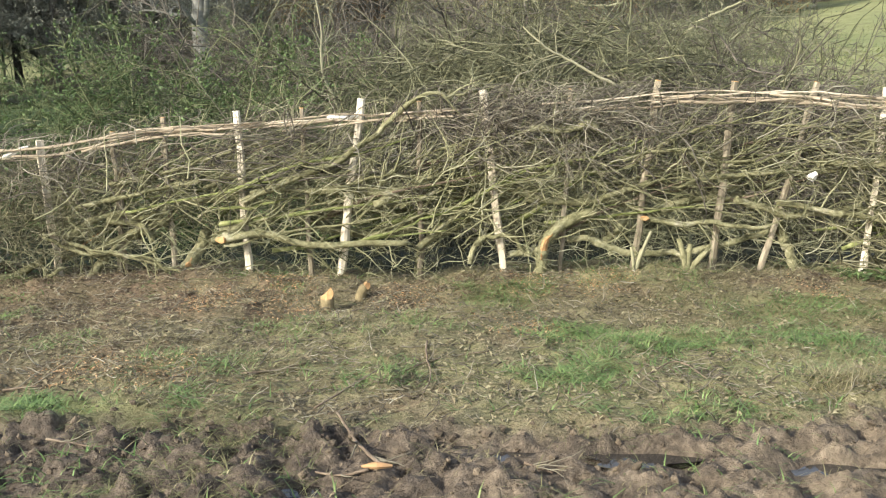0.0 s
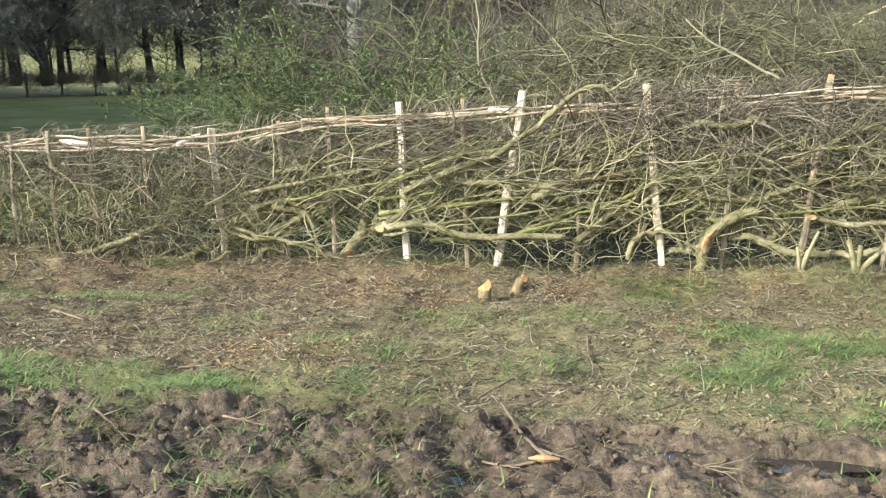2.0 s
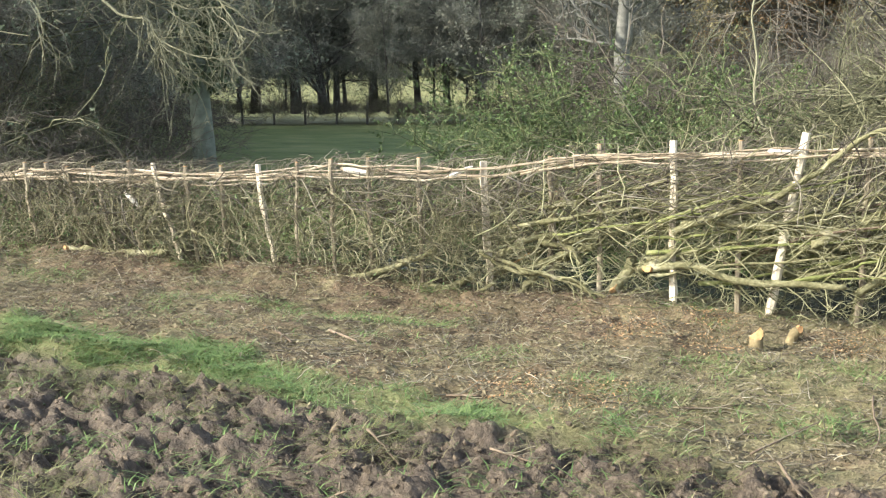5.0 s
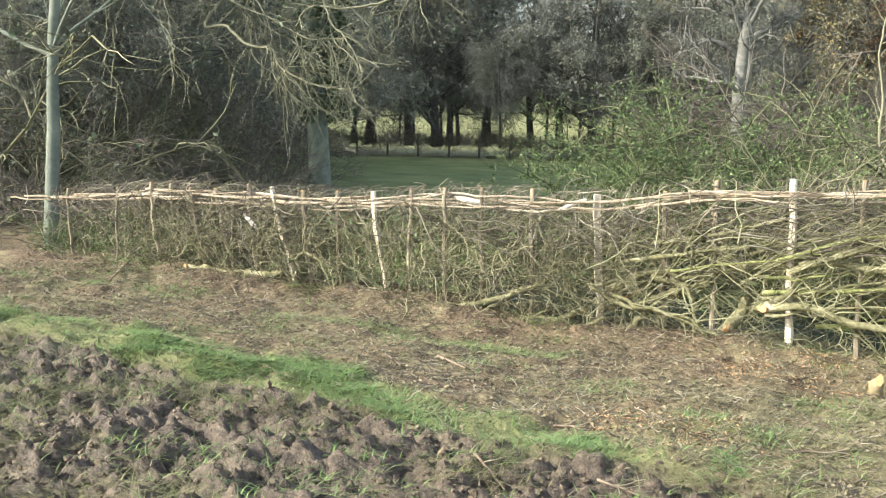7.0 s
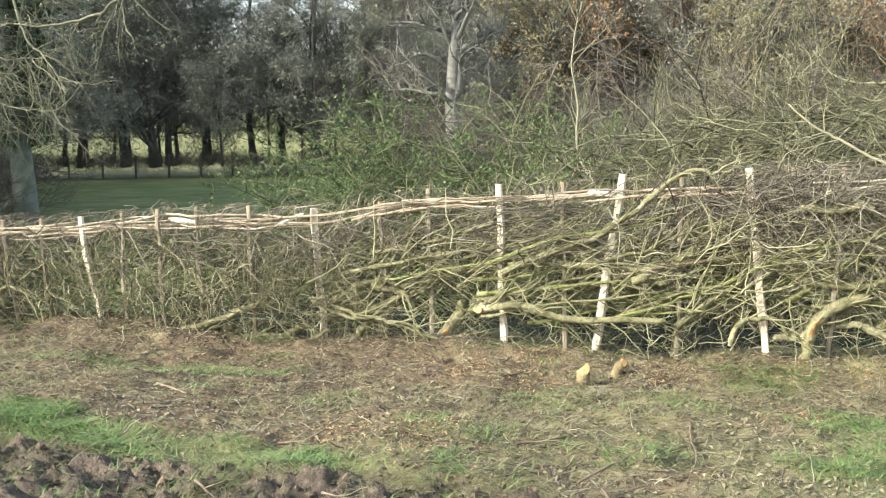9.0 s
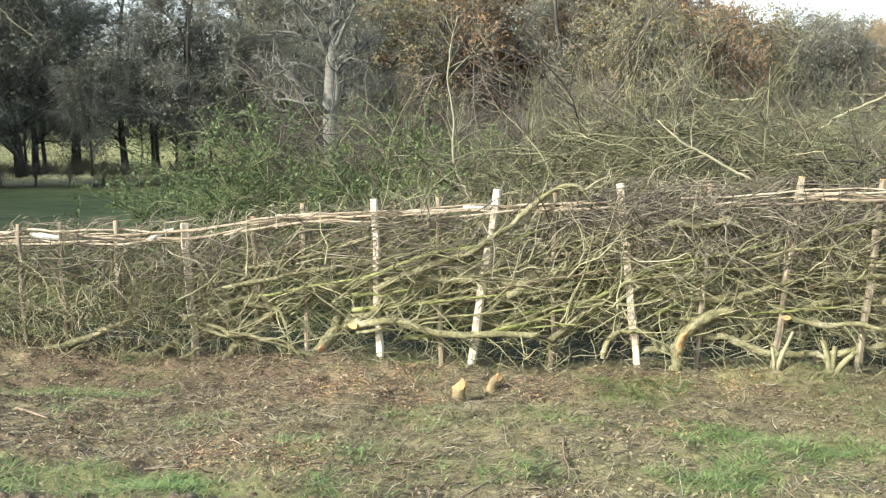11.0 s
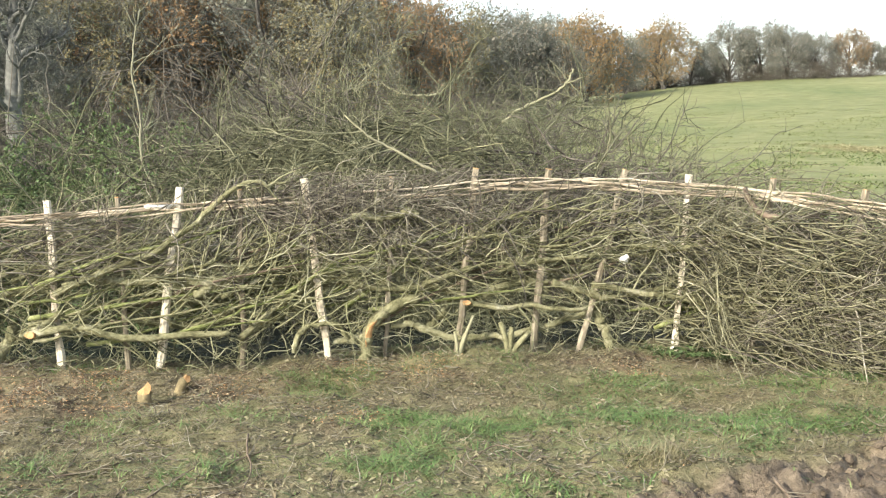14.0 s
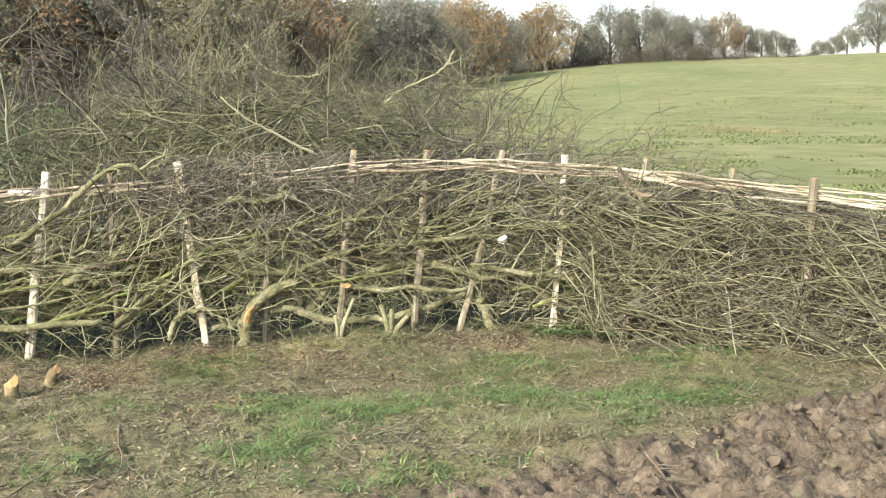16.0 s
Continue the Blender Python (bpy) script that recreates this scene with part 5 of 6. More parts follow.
def brush_heap(cx, cy, half, count, material, text):
    """Cut branches thrown on a heap, lying mostly along it, with their side shoots."""
    top = new("brush_heap", None)
    top.location = (cx, cy, -0.5)
    x = rng.uniform(-half, half, count)
    y = rng.normal(0, 0.45, count)
    crest = (heap_top(cx + x) + 0.35) * (1 - 0.25 * np.abs(y)) * (0.8 + 0.2 * np.cos(x / half * 1.4))
    z = crest * rng.random(count) ** 0.55
    w = np.stack([rng.normal(0, 1.0, count), rng.normal(0, 0.35, count), rng.normal(0.12, 0.28, count)], -1)
    ln = rng.uniform(0.5, 1.7, count)
    P = grow(np.stack([x, y, z], -1), w, ln, 9, 0.17, -0.25)
    r0 = rng.uniform(0.006, 0.016, count)
    shown = 24
    for i in range(shown):
        v, f = sweep(P[i:i + 1], taper(r0[i] * 1.2, 0.004, 9), 5)
        part("branch", mesh("branch", v, f), "lit_twig" if i % 3 == 0 else "moss", top)
    c = count * 7
    s, w2, _, _ = offshoots(P, c, 0.9, 0.1)
    P2 = grow(s, w2, rng.uniform(0.15, 0.6, c), 6, 0.2)
    c3 = c * 2
    s, w3, _, _ = offshoots(P2, c3, 0.9, 0.2)
    P3 = grow(s, w3, rng.uniform(0.08, 0.25, c3), 4, 0.22)
    pieces = [sweep(P[shown:], taper(r0[shown:], np.full(count - shown, 0.003), 9), 4), sweep(P2, taper(np.full(c, 0.0055), np.full(c, 0.0025), 6), 3), sweep(P3, taper(np.full(c3, 0.003), np.full(c3, 0.0016), 4), 3)]
    tagged(part("twig_mass", mesh("twig_mass", *join(pieces)), material, top), kind="stuff")
    return tagged(top, text, "brush heap", "heaps of cut brush behind the hedge")


brush_heap(0.5, 12.6, 1.3, 260, "brush", "heap of olive-green cut hawthorn branches behind the hedge")
brush_heap(2.3, 12.4, 1.5, 340, "brush", "tall heap of olive cut hedge trimmings behind the hedge")
brush_heap(4.2, 12.3, 1.4, 240, "brush_brown", "low heap of brownish cut trimmings behind the hedge")


def pole(points, r0, r1, material, text, twigs=10, name="cut_branch"):
    n = 5 * len(points)
    p = spline(points, n)
    p[1:] += np.cumsum(rng.normal(0, 0.008, (n - 1, 3)), axis=0)
    v, f = sweep(p[None], taper(r0, r1, n), 7, cap=True)
    ob = part(name, mesh(name, v, f), material)
    s, w, _, _ = offshoots(p[None], twigs, 1.0, 0.2)
    for i in range(twigs):
        P = grow(s[i:i + 1], w[i:i + 1], rng.uniform(0.2, 0.8, 1), 6, 0.15)
        s2, w2, _, _ = offshoots(P, 4, 0.9, 0.3)
        v, f = join([sweep(P, taper(r1 * 0.8, 0.002, 6), 4), sweep(grow(s2, w2, rng.uniform(0.1, 0.35, 4), 4, 0.2), taper(np.full(4, 0.003), np.full(4, 0.0015), 4), 3)])
        part("side_twig", mesh("side_twig", v, f), material, ob)
    return tagged(ob, text, "branch")


pole([(2.19, 11.0, 1.17), (1.82, 11.0, 1.35), (1.48, 11.0, 1.55), (1.24, 11.0, 1.75)], 0.016, 0.008, "lit_twig", "pale cut branch lying in the brush behind the hedge", 6)
pole([(3.6, 14.0, 1.7), (3.88, 14.0, 1.91), (4.25, 14.0, 2.09), (4.43, 14.0, 2.2), (4.54, 14.0, 2.42)], 0.02, 0.014, "lit_twig", "bent pale branch rising out of the brush heap", 3)
pole([(2.6, 13.0, 2.05), (2.2, 13.0, 2.05), (1.9, 13.0, 2.2), (1.7, 13.0, 2.4)], 0.015, 0.008, "lit_twig", "pale broken branch on top of the brush heap", 6)
pole([(-0.73, 13.0, 0.6), (-0.8, 13.0, 0.92), (-0.99, 13.0, 1.36), (-1.0, 13.0, 1.89), (-1.1, 13.0, 2.4), (-1.0, 13.0, 3.0)], 0.022, 0.009, "dim_twig", "slender pale sapling standing behind the hedge", 22, "sapling")


# ---- trees ----
def tree(height, r, first_limb, spread, bark, twig, leaf=None, leaves=0, leaf_size=(0.08, 0.16), limbs=14, droop=0.0, text="", twigs=1500, group="trees of the wood", crook=0.05, bole=0.9, up=0.0, skew=1.0, wob=0.17):
    """A broadleaf tree at the origin: trunk, limbs, twigs and what leaves it has kept."""
    top = new("tree", None)
    t = grow(np.array([[0, 0, -0.3]]), np.array([[0, 0, 1.0]]), np.array([height * bole]), 12, crook)
    prof = r * np.array([1.45, 1.12, 1.0, 0.93, 0.86, 0.78, 0.7, 0.6, 0.48, 0.36, 0.24, 0.12])
    v, f = sweep(t, prof[None], 10)
    part("trunk", mesh("trunk", v, f), bark, top)
    lo = min(first_limb / (height * bole), 0.8)
    s, w, _, at = offshoots(t, limbs, spread, lo, 0.95, skew)
    w[:, 2] = np.abs(w[:, 2]) * 0.6 + rng.uniform(-0.1, 0.35, limbs) + up
    ln = height * rng.uniform(0.28, 0.5, limbs) * (1.15 - at * 0.6)
    P1 = grow(s, w, ln, 9, wob, droop)
    rl = r * rng.uniform(0.25, 0.45, limbs) * (1.1 - at * 0.6)
    c2 = limbs * 7
    s, w, i, _ = offshoots(P1, c2, 0.9, 0.2)
    P2 = grow(s, w, ln[i] * rng.uniform(0.25, 0.6, c2), 7, 0.18, droop)
    for k in range(limbs):
        own = P2[i == k]
        v, f = join([sweep(P1[k:k + 1], taper(rl[k], r * 0.06, 9), 6)] + ([sweep(own, taper(np.full(len(own), r * 0.10), np.full(len(own), r * 0.03), 7), 4)] if len(own) else []))
        part("limb", mesh("limb", v, f), bark, top)
    s, w, _, _ = offshoots(P2, twigs, 0.9, 0.1)
    P3 = grow(s, w, height * rng.uniform(0.03, 0.11, twigs), 4, 0.22, droop)
    c4 = twigs * 2
    s, w, _, _ = offshoots(P3, c4, 0.8, 0.2)
    P4 = grow(s, w, height * rng.uniform(0.015, 0.05, c4), 3, 0.2, droop)
    k = max(r * 0.028, 0.0055)
    tagged(part("crown", mesh("crown", *join([sweep(P3, taper(np.full(twigs, k), np.full(twigs, k * 0.5), 4), 3), sweep(P4, taper(np.full(c4, k * 0.6), np.full(c4, k * 0.35), 3), 3)])), twig, top), kind="stuff")
    if leaf:
        tagged(part("foliage", leaf_mesh(P4, leaves, *leaf_size), leaf, top), kind="stuff")
    first[id(top)] = True
    return tagged(top, text, "tree", group)


def lobed_tree(height, width, r, twig, leaf, leaves, leaf_size, text, group="trees of the wood", lobes=11, twigs=2600):
    """A full-crowned tree at the origin, its crown built of many lobes of twigs and leaves."""
    top = new("tree", None)
    t = grow(np.array([[0, 0, -0.3]]), np.array([[0, 0, 1.0]]), np.array([height * 0.62]), 9, 0.05)
    v, f = sweep(t, taper(r * 1.2, r * 0.35, 9), 9)
    part("trunk", mesh("trunk", v, f), "tree_bark", top)
    a = np.arange(lobes) * 2.4 + rng.uniform(0, 0.8, lobes)
    u = (np.arange(lobes) + 0.5) / lobes
    rad = width * (0.10 + 0.26 * np.sin(np.pi * (0.15 + 0.8 * u)))
    C = np.stack([np.cos(a) * rad, np.sin(a) * rad, height * (0.19 + 0.63 * u)], -1)
    R = width * rng.uniform(0.17, 0.25, lobes)
    for i in range(lobes):
        j = max(1, int(u[i] * 8 * 0.8))
        p = spline([t[0, j], t[0, j] * 0.4 + C[i] * 0.6 + [0, 0, 0.25], C[i]], 8) + rng.normal(0, 0.05, (8, 3)) * np.linspace(0, 1, 8)[:, None]
        v, f = sweep(p[None], taper(r * 0.42, r * 0.1, 8), 5)
        part("limb", mesh("limb", v, f), "tree_bark", top)
    i = rng.integers(0, lobes, twigs)
    d = unit(rng.normal(0, 1, (twigs, 3)))
    P = grow(C[i] + d * (R[i] * rng.uniform(0.2, 0.8, twigs))[:, None], d + rng.normal(0, 0.5, (twigs, 3)), R[i] * rng.uniform(0.3, 0.7, twigs), 4, 0.22)
    c2 = twigs * 2
    s, w, _, _ = offshoots(P, c2, 0.8, 0.2)
    P2 = grow(s, w, rng.uniform(0.2, 0.6, c2), 3, 0.22)
    tagged(part("crown", mesh("crown", *join([sweep(P, taper(np.full(twigs, 0.02), np.full(twigs, 0.008), 4), 3), sweep(P2, taper(np.full(c2, 0.010), np.full(c2, 0.005), 3), 3)])), twig, top), kind="stuff")
    tagged(part("foliage", leaf_mesh(P2, leaves, *leaf_size), leaf, top), kind="stuff")
    first[id(top)] = True
    return tagged(top, text, "tree", group)


dark = tree(12, 0.18, 1.7, 1.3, "tree_bark", "tree_twig", "brown_leaf", 6000, (0.05, 0.10), 19, -0.25, "dark bare oak in the wood with a few brown leaves", 4800, skew=1.5)
dark2 = tree(11.5, 0.15, 1.5, 1.2, "tree_bark", "tree_twig", "wood_leaf", 7000, (0.05, 0.10), 19, -0.28, "ivy-clad bare tree at the edge of the wood", 4500, skew=1.6)
thin = tree(10, 0.09, 1.3, 1.0, "tree_bark", "tree_twig", "brown_leaf", 1800, (0.06, 0.12), 12, -0.1, "slender bare ash pole at the edge of the wood", 2400)
oak = lobed_tree(12.5, 10.5, 0.36, "tree_twig", "oak_leaf", 34000, (0.07, 0.13), "oak holding orange-brown autumn leaves", lobes=15)
rusty = lobed_tree(11.5, 9.0, 0.33, "tree_twig", "rust_leaf", 26000, (0.07, 0.13), "oak with thinning rust-brown leaves", lobes=13, twigs=3000)
grey = tree(12, 0.22, 0.8, 1.1, "tree_bark", "tree_twig", "brown_leaf", 3000, (0.08, 0.16), 15, 0.05, "grey bare tree with a fine twiggy crown", 3400)
olive_oak = lobed_tree(12.0, 10.0, 0.32, "tree_twig", "olive_leaf", 26000, (0.07, 0.13), "oak with dull olive-brown late leaves", lobes=14)
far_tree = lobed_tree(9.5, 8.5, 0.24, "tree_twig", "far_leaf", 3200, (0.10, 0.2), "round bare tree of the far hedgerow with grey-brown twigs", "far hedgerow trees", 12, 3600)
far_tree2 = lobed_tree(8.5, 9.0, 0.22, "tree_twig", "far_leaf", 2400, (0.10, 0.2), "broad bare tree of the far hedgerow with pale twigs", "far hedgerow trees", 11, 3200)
HEIGHT = {id(oak): 11.9, id(rusty): 11.0, id(grey): 12.0, id(olive_oak): 11.4, id(far_tree): 9.3, id(far_tree2): 8.6, id(dark): 12.0}


def put_tall(kind, bearing, dist, top, turn, tall=1.0):
    """Sets a tree so tall that its top stands the given degrees over the eye."""
    x, y = dist * math.sin(radians(bearing)), dist * math.cos(radians(bearing))
    height = 1.7 + dist * math.tan(radians(top + 0.35)) - float(land(x, y))
    put(kind, x, y, turn, height / HEIGHT[id(kind)] / tall, tall, 0.1)


for k in range(28):
    bearing = -58 + 49 * (k + rng.uniform(0, 1)) / 28
    dist = rng.uniform(55, 62)
    kind = (dark, dark2, dark, grey, dark2)[k % 5]
    put(kind, dist * math.sin(radians(bearing)), dist * math.cos(radians(bearing)), rng.uniform(0, 6.28), rng.uniform(0.85, 1.2), rng.uniform(0.9, 1.1), 0.1)
for k in range(20):
    bearing = -33 + 24 * (k + rng.uniform(0, 1)) / 20
    dist = rng.uniform(54, 64)
    put(thin, dist * math.sin(radians(bearing)), dist * math.cos(radians(bearing)), rng.uniform(0, 6.28), rng.uniform(0.6, 1.2), 1.0, 0.1)
# far side of the sunlit meadow behind the wood
for k in range(26):
    bearing = -52 + 44 * (k + rng.uniform(0, 1)) / 26
    dist = rng.uniform(125, 160)
    put((dark, olive_oak, grey, rusty, dark2)[k % 5], dist * math.sin(radians(bearing)), dist * math.cos(radians(bearing)), rng.uniform(0, 6.28), rng.uniform(0.8, 1.15), 1.0, 0.1)
for k in range(20):
    bearing = -13 + 23 * (k + rng.uniform(0, 1)) / 20
    put_tall((olive_oak, dark, oak, rusty, olive_oak, grey, oak, rusty)[k % 8], bearing, rng.uniform(78, 102), rng.uniform(7.0, 9.5) if bearing < 8 else rng.uniform(5.6, 6.4), rng.uniform(0, 6.28))
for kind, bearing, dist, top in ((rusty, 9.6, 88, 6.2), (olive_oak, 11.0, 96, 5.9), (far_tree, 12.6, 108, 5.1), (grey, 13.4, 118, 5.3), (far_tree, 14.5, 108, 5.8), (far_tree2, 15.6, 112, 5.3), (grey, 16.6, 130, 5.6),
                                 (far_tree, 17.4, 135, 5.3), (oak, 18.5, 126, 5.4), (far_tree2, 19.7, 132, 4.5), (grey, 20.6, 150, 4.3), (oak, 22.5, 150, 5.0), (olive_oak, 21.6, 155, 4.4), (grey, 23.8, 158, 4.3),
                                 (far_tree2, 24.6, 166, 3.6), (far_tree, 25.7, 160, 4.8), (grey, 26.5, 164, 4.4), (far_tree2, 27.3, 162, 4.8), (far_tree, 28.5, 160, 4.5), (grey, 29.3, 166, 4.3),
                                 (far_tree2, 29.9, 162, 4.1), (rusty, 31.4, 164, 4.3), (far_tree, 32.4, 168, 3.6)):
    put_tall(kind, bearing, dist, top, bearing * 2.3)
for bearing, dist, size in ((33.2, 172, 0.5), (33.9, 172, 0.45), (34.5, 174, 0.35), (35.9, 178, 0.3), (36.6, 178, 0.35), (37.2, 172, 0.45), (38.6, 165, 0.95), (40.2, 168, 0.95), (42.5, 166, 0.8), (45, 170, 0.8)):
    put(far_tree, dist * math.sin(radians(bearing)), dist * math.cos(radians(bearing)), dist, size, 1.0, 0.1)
for k in range(40):
    bearing = -58 + 50 * (k + rng.uniform(0, 1)) / 40
    dist = rng.uniform(52, 58)
    put((scrub, scrub2, scrub)[k % 3], dist * math.sin(radians(bearing)), dist * math.cos(radians(bearing)), rng.uniform(0, 6.28), (rng.uniform(0.2, 0.4) if k % 4 else 0.55) if -34 < bearing < -13 else rng.uniform(1.2, 2.2), 1.0, 0.1)
for k in range(34):
    bearing = -35 + 25 * (k + rng.uniform(0, 1)) / 34
    dist = rng.uniform(52.5, 55.5)
    put((scrub2, scrub)[k % 2], dist * math.sin(radians(bearing)), dist * math.cos(radians(bearing)), rng.uniform(0, 6.28), rng.uniform(0.35, 0.5), 0.8, 0.1)
for k in range(26):
    bearing = -12 + 30 * (k + rng.uniform(0, 1)) / 26
    dist = rng.uniform(55, 75)
    put((scrub, scrub2, scrub)[k % 3], dist * math.sin(radians(bearing)), dist * math.cos(radians(bearing)), rng.uniform(0, 6.28), rng.uniform(1.3, 2.2), 1.0, 0.1)
for k in range(40):
    bearing = 13 + 23 * (k + rng.uniform(0, 1)) / 40
    dist = rng.uniform(156, 168)
    put(scrub, dist * math.sin(radians(bearing)), dist * math.cos(radians(bearing)), rng.uniform(0, 6.28), rng.uniform(1.5, 2.3) * (1 if bearing < 31.5 else 0.45), 0.7, 0.2)
for bearing, dist, kind, size in ((-33, 40, dark2, 0.9), (-36, 32, dark2, 0.8), (-38.5, 26, dark, 0.7), (-41, 33, dark2, 0.9), (-43, 22, dark2, 0.6), (-46, 28, dark, 0.8), (-49, 20, dark2, 0.6), (-52, 30, dark2, 0.9), (-34.5, 48, dark, 1.0), (-39, 44, dark2, 1.0), (-45, 40, dark, 1.0), (-55, 24, dark, 0.7)):
    put(kind, dist * math.sin(radians(bearing)), dist * math.cos(radians(bearing)), bearing, size, 1.0, 0.1)
for bearing, dist, kind, size in ((-35, 30, scrub, 1.3), (-38, 24, scrub2, 1.2), (-41, 27, scrub, 1.4), (-44, 18, scrub2, 1.0), (-47, 22, scrub, 1.4), (-50, 17, scrub, 1.1), (-37, 20, scrub, 0.9), (-54, 20, scrub2, 1.4), (-48.5, 21, scrub2, 2.2), (-52, 19, scrub2, 2.4), (-46.5, 24, scrub2, 2.0)):
    put(kind, dist * math.sin(radians(bearing)), dist * math.cos(radians(bearing)), bearing, size, 1.0, 0.1)
# big trees added at the left, out of view, to shade the field
for x, y in ((-36, 16), (-47, 30), (-33, 10), (-58, 45), (-41, 23)):
    put(dark, x, y, x * 1.3, 1.65, 1.0, 0.1)
for x, y in ((-31, 12), (-38, 13), (-34, 19), (-40, 27), (-45, 35)):
    put(olive_oak, x, y, x * 0.7, 1.15, 1.0, 0.1)
for k in range(11):
    bearing = radians(-31 + 1.6 * k)
    x, y = 55 * math.sin(bearing), 55 * math.cos(bearing)
    z = float(land(x, y))
    lean = rng.normal(0, 0.04)
    v, f = sweep(np.array([[(x, y, z - 0.3), (x + lean * 0.5, y, z + 0.6), (x + lean, y, z + 1.15)]]), np.array([[0.06, 0.055, 0.05]]), 6, cap=True)
    tagged(part("fence_post", mesh("fence_post", v, f, False), "dead_wood"), "weathered grey fence post along the edge of the wood", "fence post", "fence posts by the wood")



def dead_tree():
    """A bleached dead oak: a straight bole that breaks into steep crooked limbs."""
    top = new("tree", None)
    t = spline([(0, 0, -0.4), (0.02, 0, 1.2), (-0.05, 0, 2.6), (0.0, 0.05, 4.2), (0.12, 0, 6.0), (0.05, 0.1, 8.2)], 16)
    v, f = sweep(t[None], np.interp(np.arange(16), [0, 2, 6, 10, 15], [0.30, 0.235, 0.20, 0.13, 0.03])[None], 10)
    part("trunk", mesh("trunk", v, f), "dead_wood", top)
    for k in range(22):
        side = 1 if k % 2 else -1
        h = 2.5 + 4.6 * (k / 22) ** 1.1
        base = np.array([np.interp(h, t[:, 2], t[:, 0]), np.interp(h, t[:, 2], t[:, 1]), h])
        steep = rng.uniform(0.5, 1.5) if k else 0.25
        w = np.array([[side * 1.0, rng.normal(0, 0.6), steep]])
        P = grow(base[None], w, np.array([rng.uniform(1.3, 2.5) * (1.1 - k / 40)]), 12, 0.26, 0.25)
        own = 10
        s, w2, _, _ = offshoots(P, own, 0.9, 0.25)
        w2[:, 2] = np.abs(w2[:, 2]) + 0.1
        Q = grow(s, w2, rng.uniform(0.35, 1.0, own), 8, 0.3, 0.2)
        s, w3, _, _ = offshoots(Q, 70, 0.9, 0.1)
        R = grow(s, w3, rng.uniform(0.12, 0.5, 70), 5, 0.28, 0.15)
        v, f = join([sweep(P, taper(rng.uniform(0.06, 0.105), 0.016, 12), 6), sweep(Q, taper(np.full(own, 0.026), np.full(own, 0.008), 8), 4), sweep(R, taper(np.full(70, 0.009), np.full(70, 0.004), 5), 3)])
        part("limb", mesh("limb", v, f), "dead_wood", top)
    first[id(top)] = True
    return tagged(top, "bleached dead tree with a straight bole and bare crooked limbs", "tree", "single trees")


put(dead_tree(), -4.96, 28.0, 0.0, 1.0, 1.0)
left_tree = tree(8.5, 0.20, 2.4, 1.2, "ivy_bark", "dim_twig", "dark_leaf", 2500, (0.05, 0.1), 24, -0.2, "tree with a pale algae-covered trunk and drooping bare branches", 2000, "single trees", 0.03)
put(left_tree, -10.7, 17.4, 2.4, 1.0, 1.0)
edge_tree = tree(7.0, 0.08, 2.2, 1.1, "ivy_bark", "dim_twig", None, 0, (0.1, 0.1), 14, -0.1, "slender tree with green algae-covered trunk at the hedge end", 900, "single trees", 0.03)
put(edge_tree, -9.84, 9.7, 1.0, 1.0, 1.0)

s0 = np.stack([rng.normal(0, 0.24, 4200), rng.normal(0, 0.24, 4200), rng.uniform(1.7, 6.5, 4200)], -1)
s1 = grow(s0, rng.normal(0, 1, (4200, 3)), np.full(4200, 0.1), 3, 0.2)
tagged(part("ivy", leaf_mesh(s1, 6000, 0.05, 0.11), "dark_leaf", left_tree, "dark ivy clothing the upper trunk"), kind="stuff")


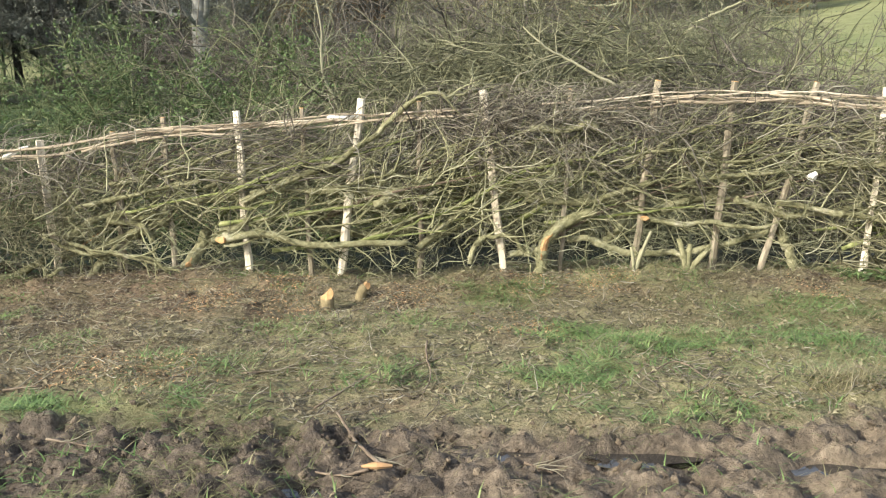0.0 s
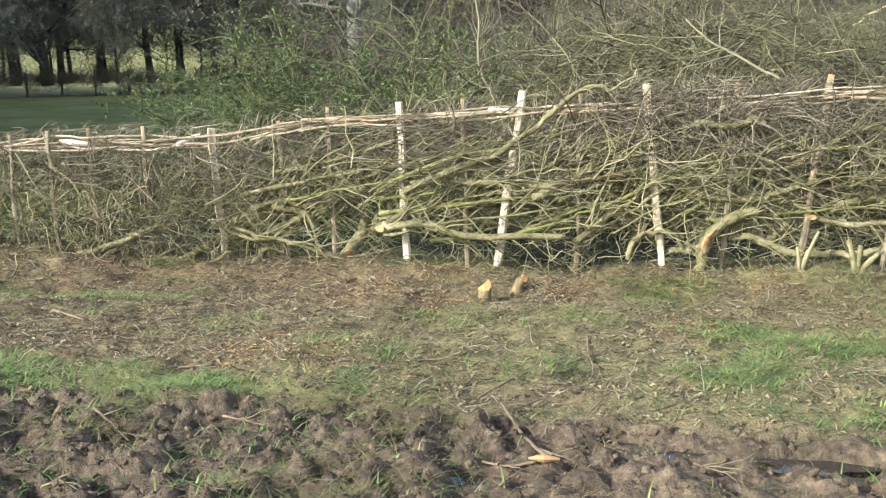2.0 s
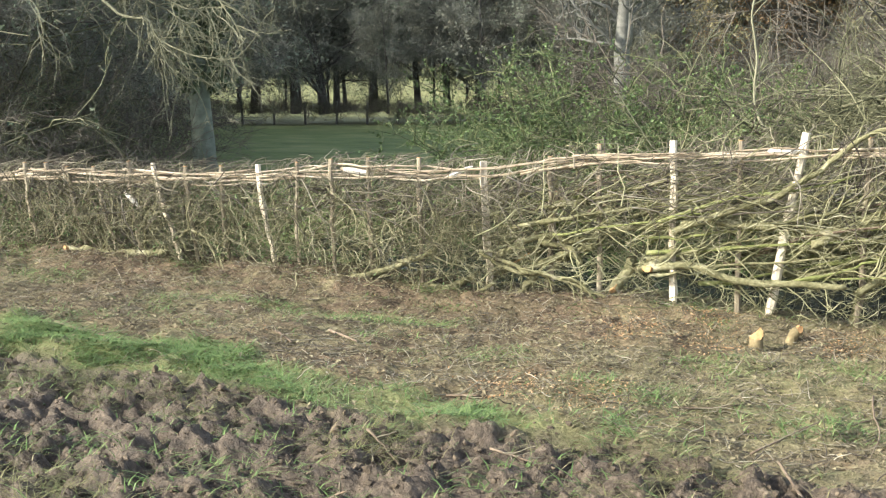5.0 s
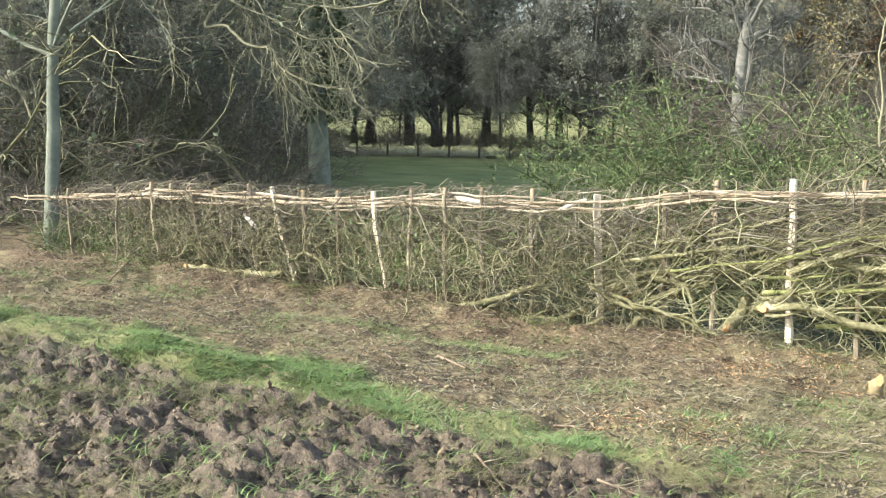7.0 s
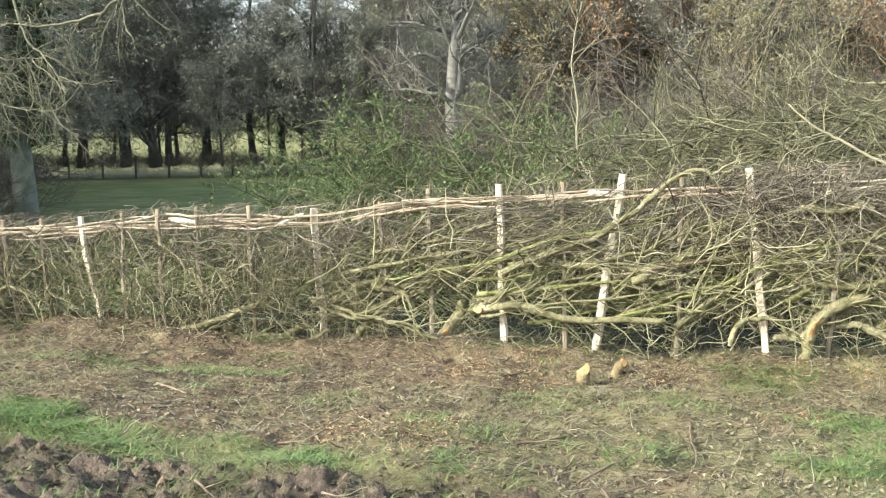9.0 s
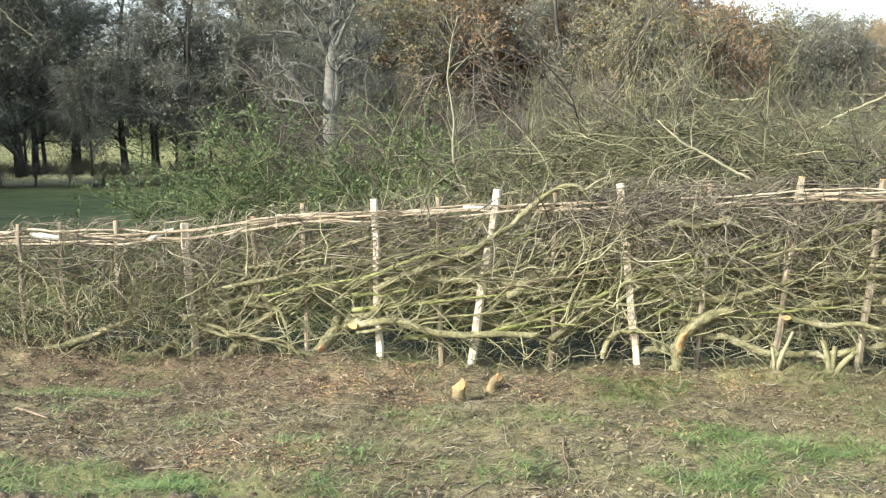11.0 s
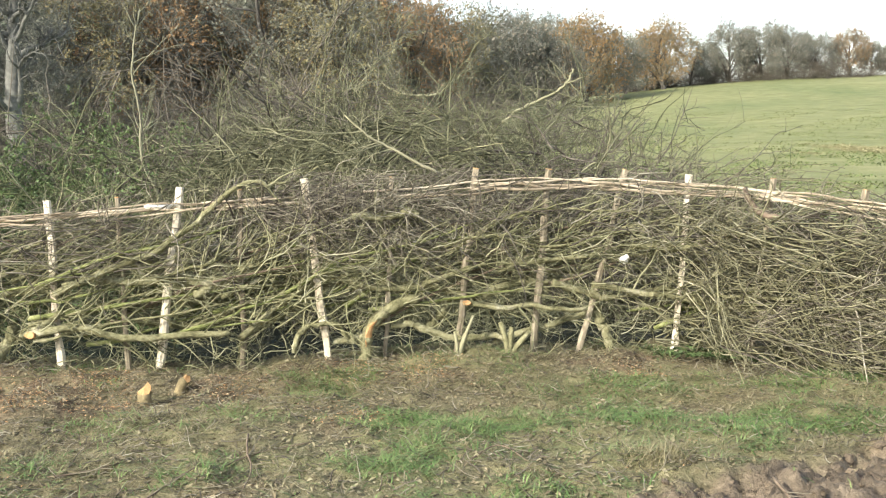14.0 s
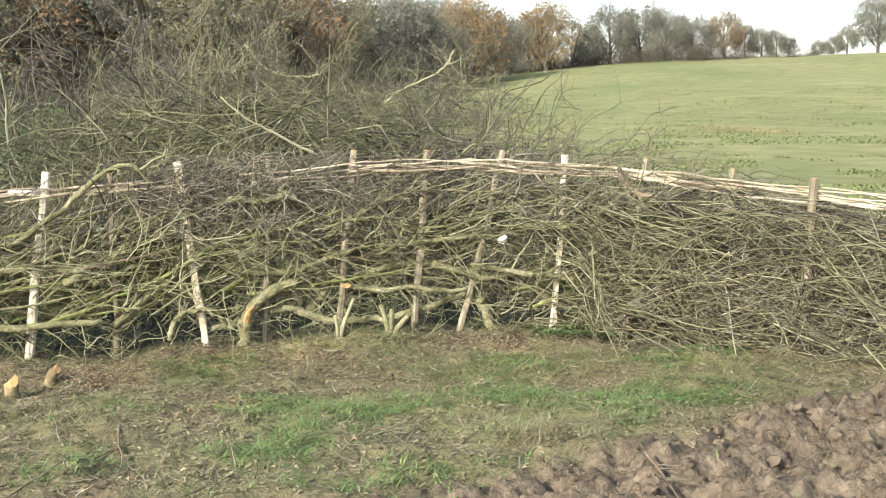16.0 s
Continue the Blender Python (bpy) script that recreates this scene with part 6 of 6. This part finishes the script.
def hanging_limb(points, r0):
    """A long arching limb of the tree over the hedge end, with its drooping twigs."""
    p = spline([(-10.7, 17.4, 5.2)] + points, 6 * len(points))
    n = len(p)
    p[2:] += np.cumsum(rng.normal(0, 0.012, (n - 2, 3)), axis=0)
    s, w, _, at = offshoots(p[None], 26, 1.0, 0.2)
    w[:, 2] -= 0.25
    Q = grow(s, w, rng.uniform(0.4, 1.4, 26), 8, 0.2, -0.3)
    s, w, _, _ = offshoots(Q, 150, 0.9, 0.15)
    R = grow(s, w, rng.uniform(0.12, 0.5, 150), 5, 0.22, -0.2)
    v, f = join([sweep(p[None], taper(r0, 0.008, n), 6), sweep(Q, taper(np.full(26, 0.010), np.full(26, 0.004), 8), 4), sweep(R, taper(np.full(150, 0.005), np.full(150, 0.003), 5), 3)])
    ob = part("limb", mesh("limb", v, f), "dim_twig")
    ob.parent = left_tree
    ob.matrix_parent_inverse = left_tree.matrix_basis.inverted()


for points, r0 in (
        ([(-11.9, 15.6, 2.9), (-11.3, 15.2, 2.7), (-10.7, 15.0, 2.4), (-10.1, 14.8, 2.35), (-9.9, 14.8, 2.1), (-9.0, 14.7, 1.8), (-8.5, 14.6, 1.85)], 0.035),
        ([(-8.9, 16.4, 4.3), (-7.6, 15.3, 3.6), (-7.7, 15.0, 3.2), (-8.2, 15.0, 3.0), (-8.7, 14.9, 2.9), (-9.3, 14.9, 2.9), (-9.6, 14.8, 2.5), (-9.4, 14.8, 2.0)], 0.032),
        ([(-11.6, 16.0, 3.6), (-11.0, 15.4, 3.3), (-10.5, 15.2, 2.7), (-10.25, 15.0, 1.8), (-9.6, 15.0, 1.35)], 0.03),
        ([(-9.85, 15.8, 3.6), (-9.3, 15.2, 2.9), (-8.8, 15.0, 2.5), (-8.45, 14.9, 2.1)], 0.028),
        ([(-11.9, 15.9, 3.6), (-11.3, 15.2, 3.2), (-10.4, 15.0, 2.9), (-9.6, 15.0, 2.55), (-8.9, 15.0, 2.55)], 0.03),
        ([(-11.3, 16.0, 3.6), (-10.8, 15.5, 2.9), (-9.9, 15.3, 2.5), (-9.4, 15.2, 2.1)], 0.028)):
    hanging_limb(points, r0)
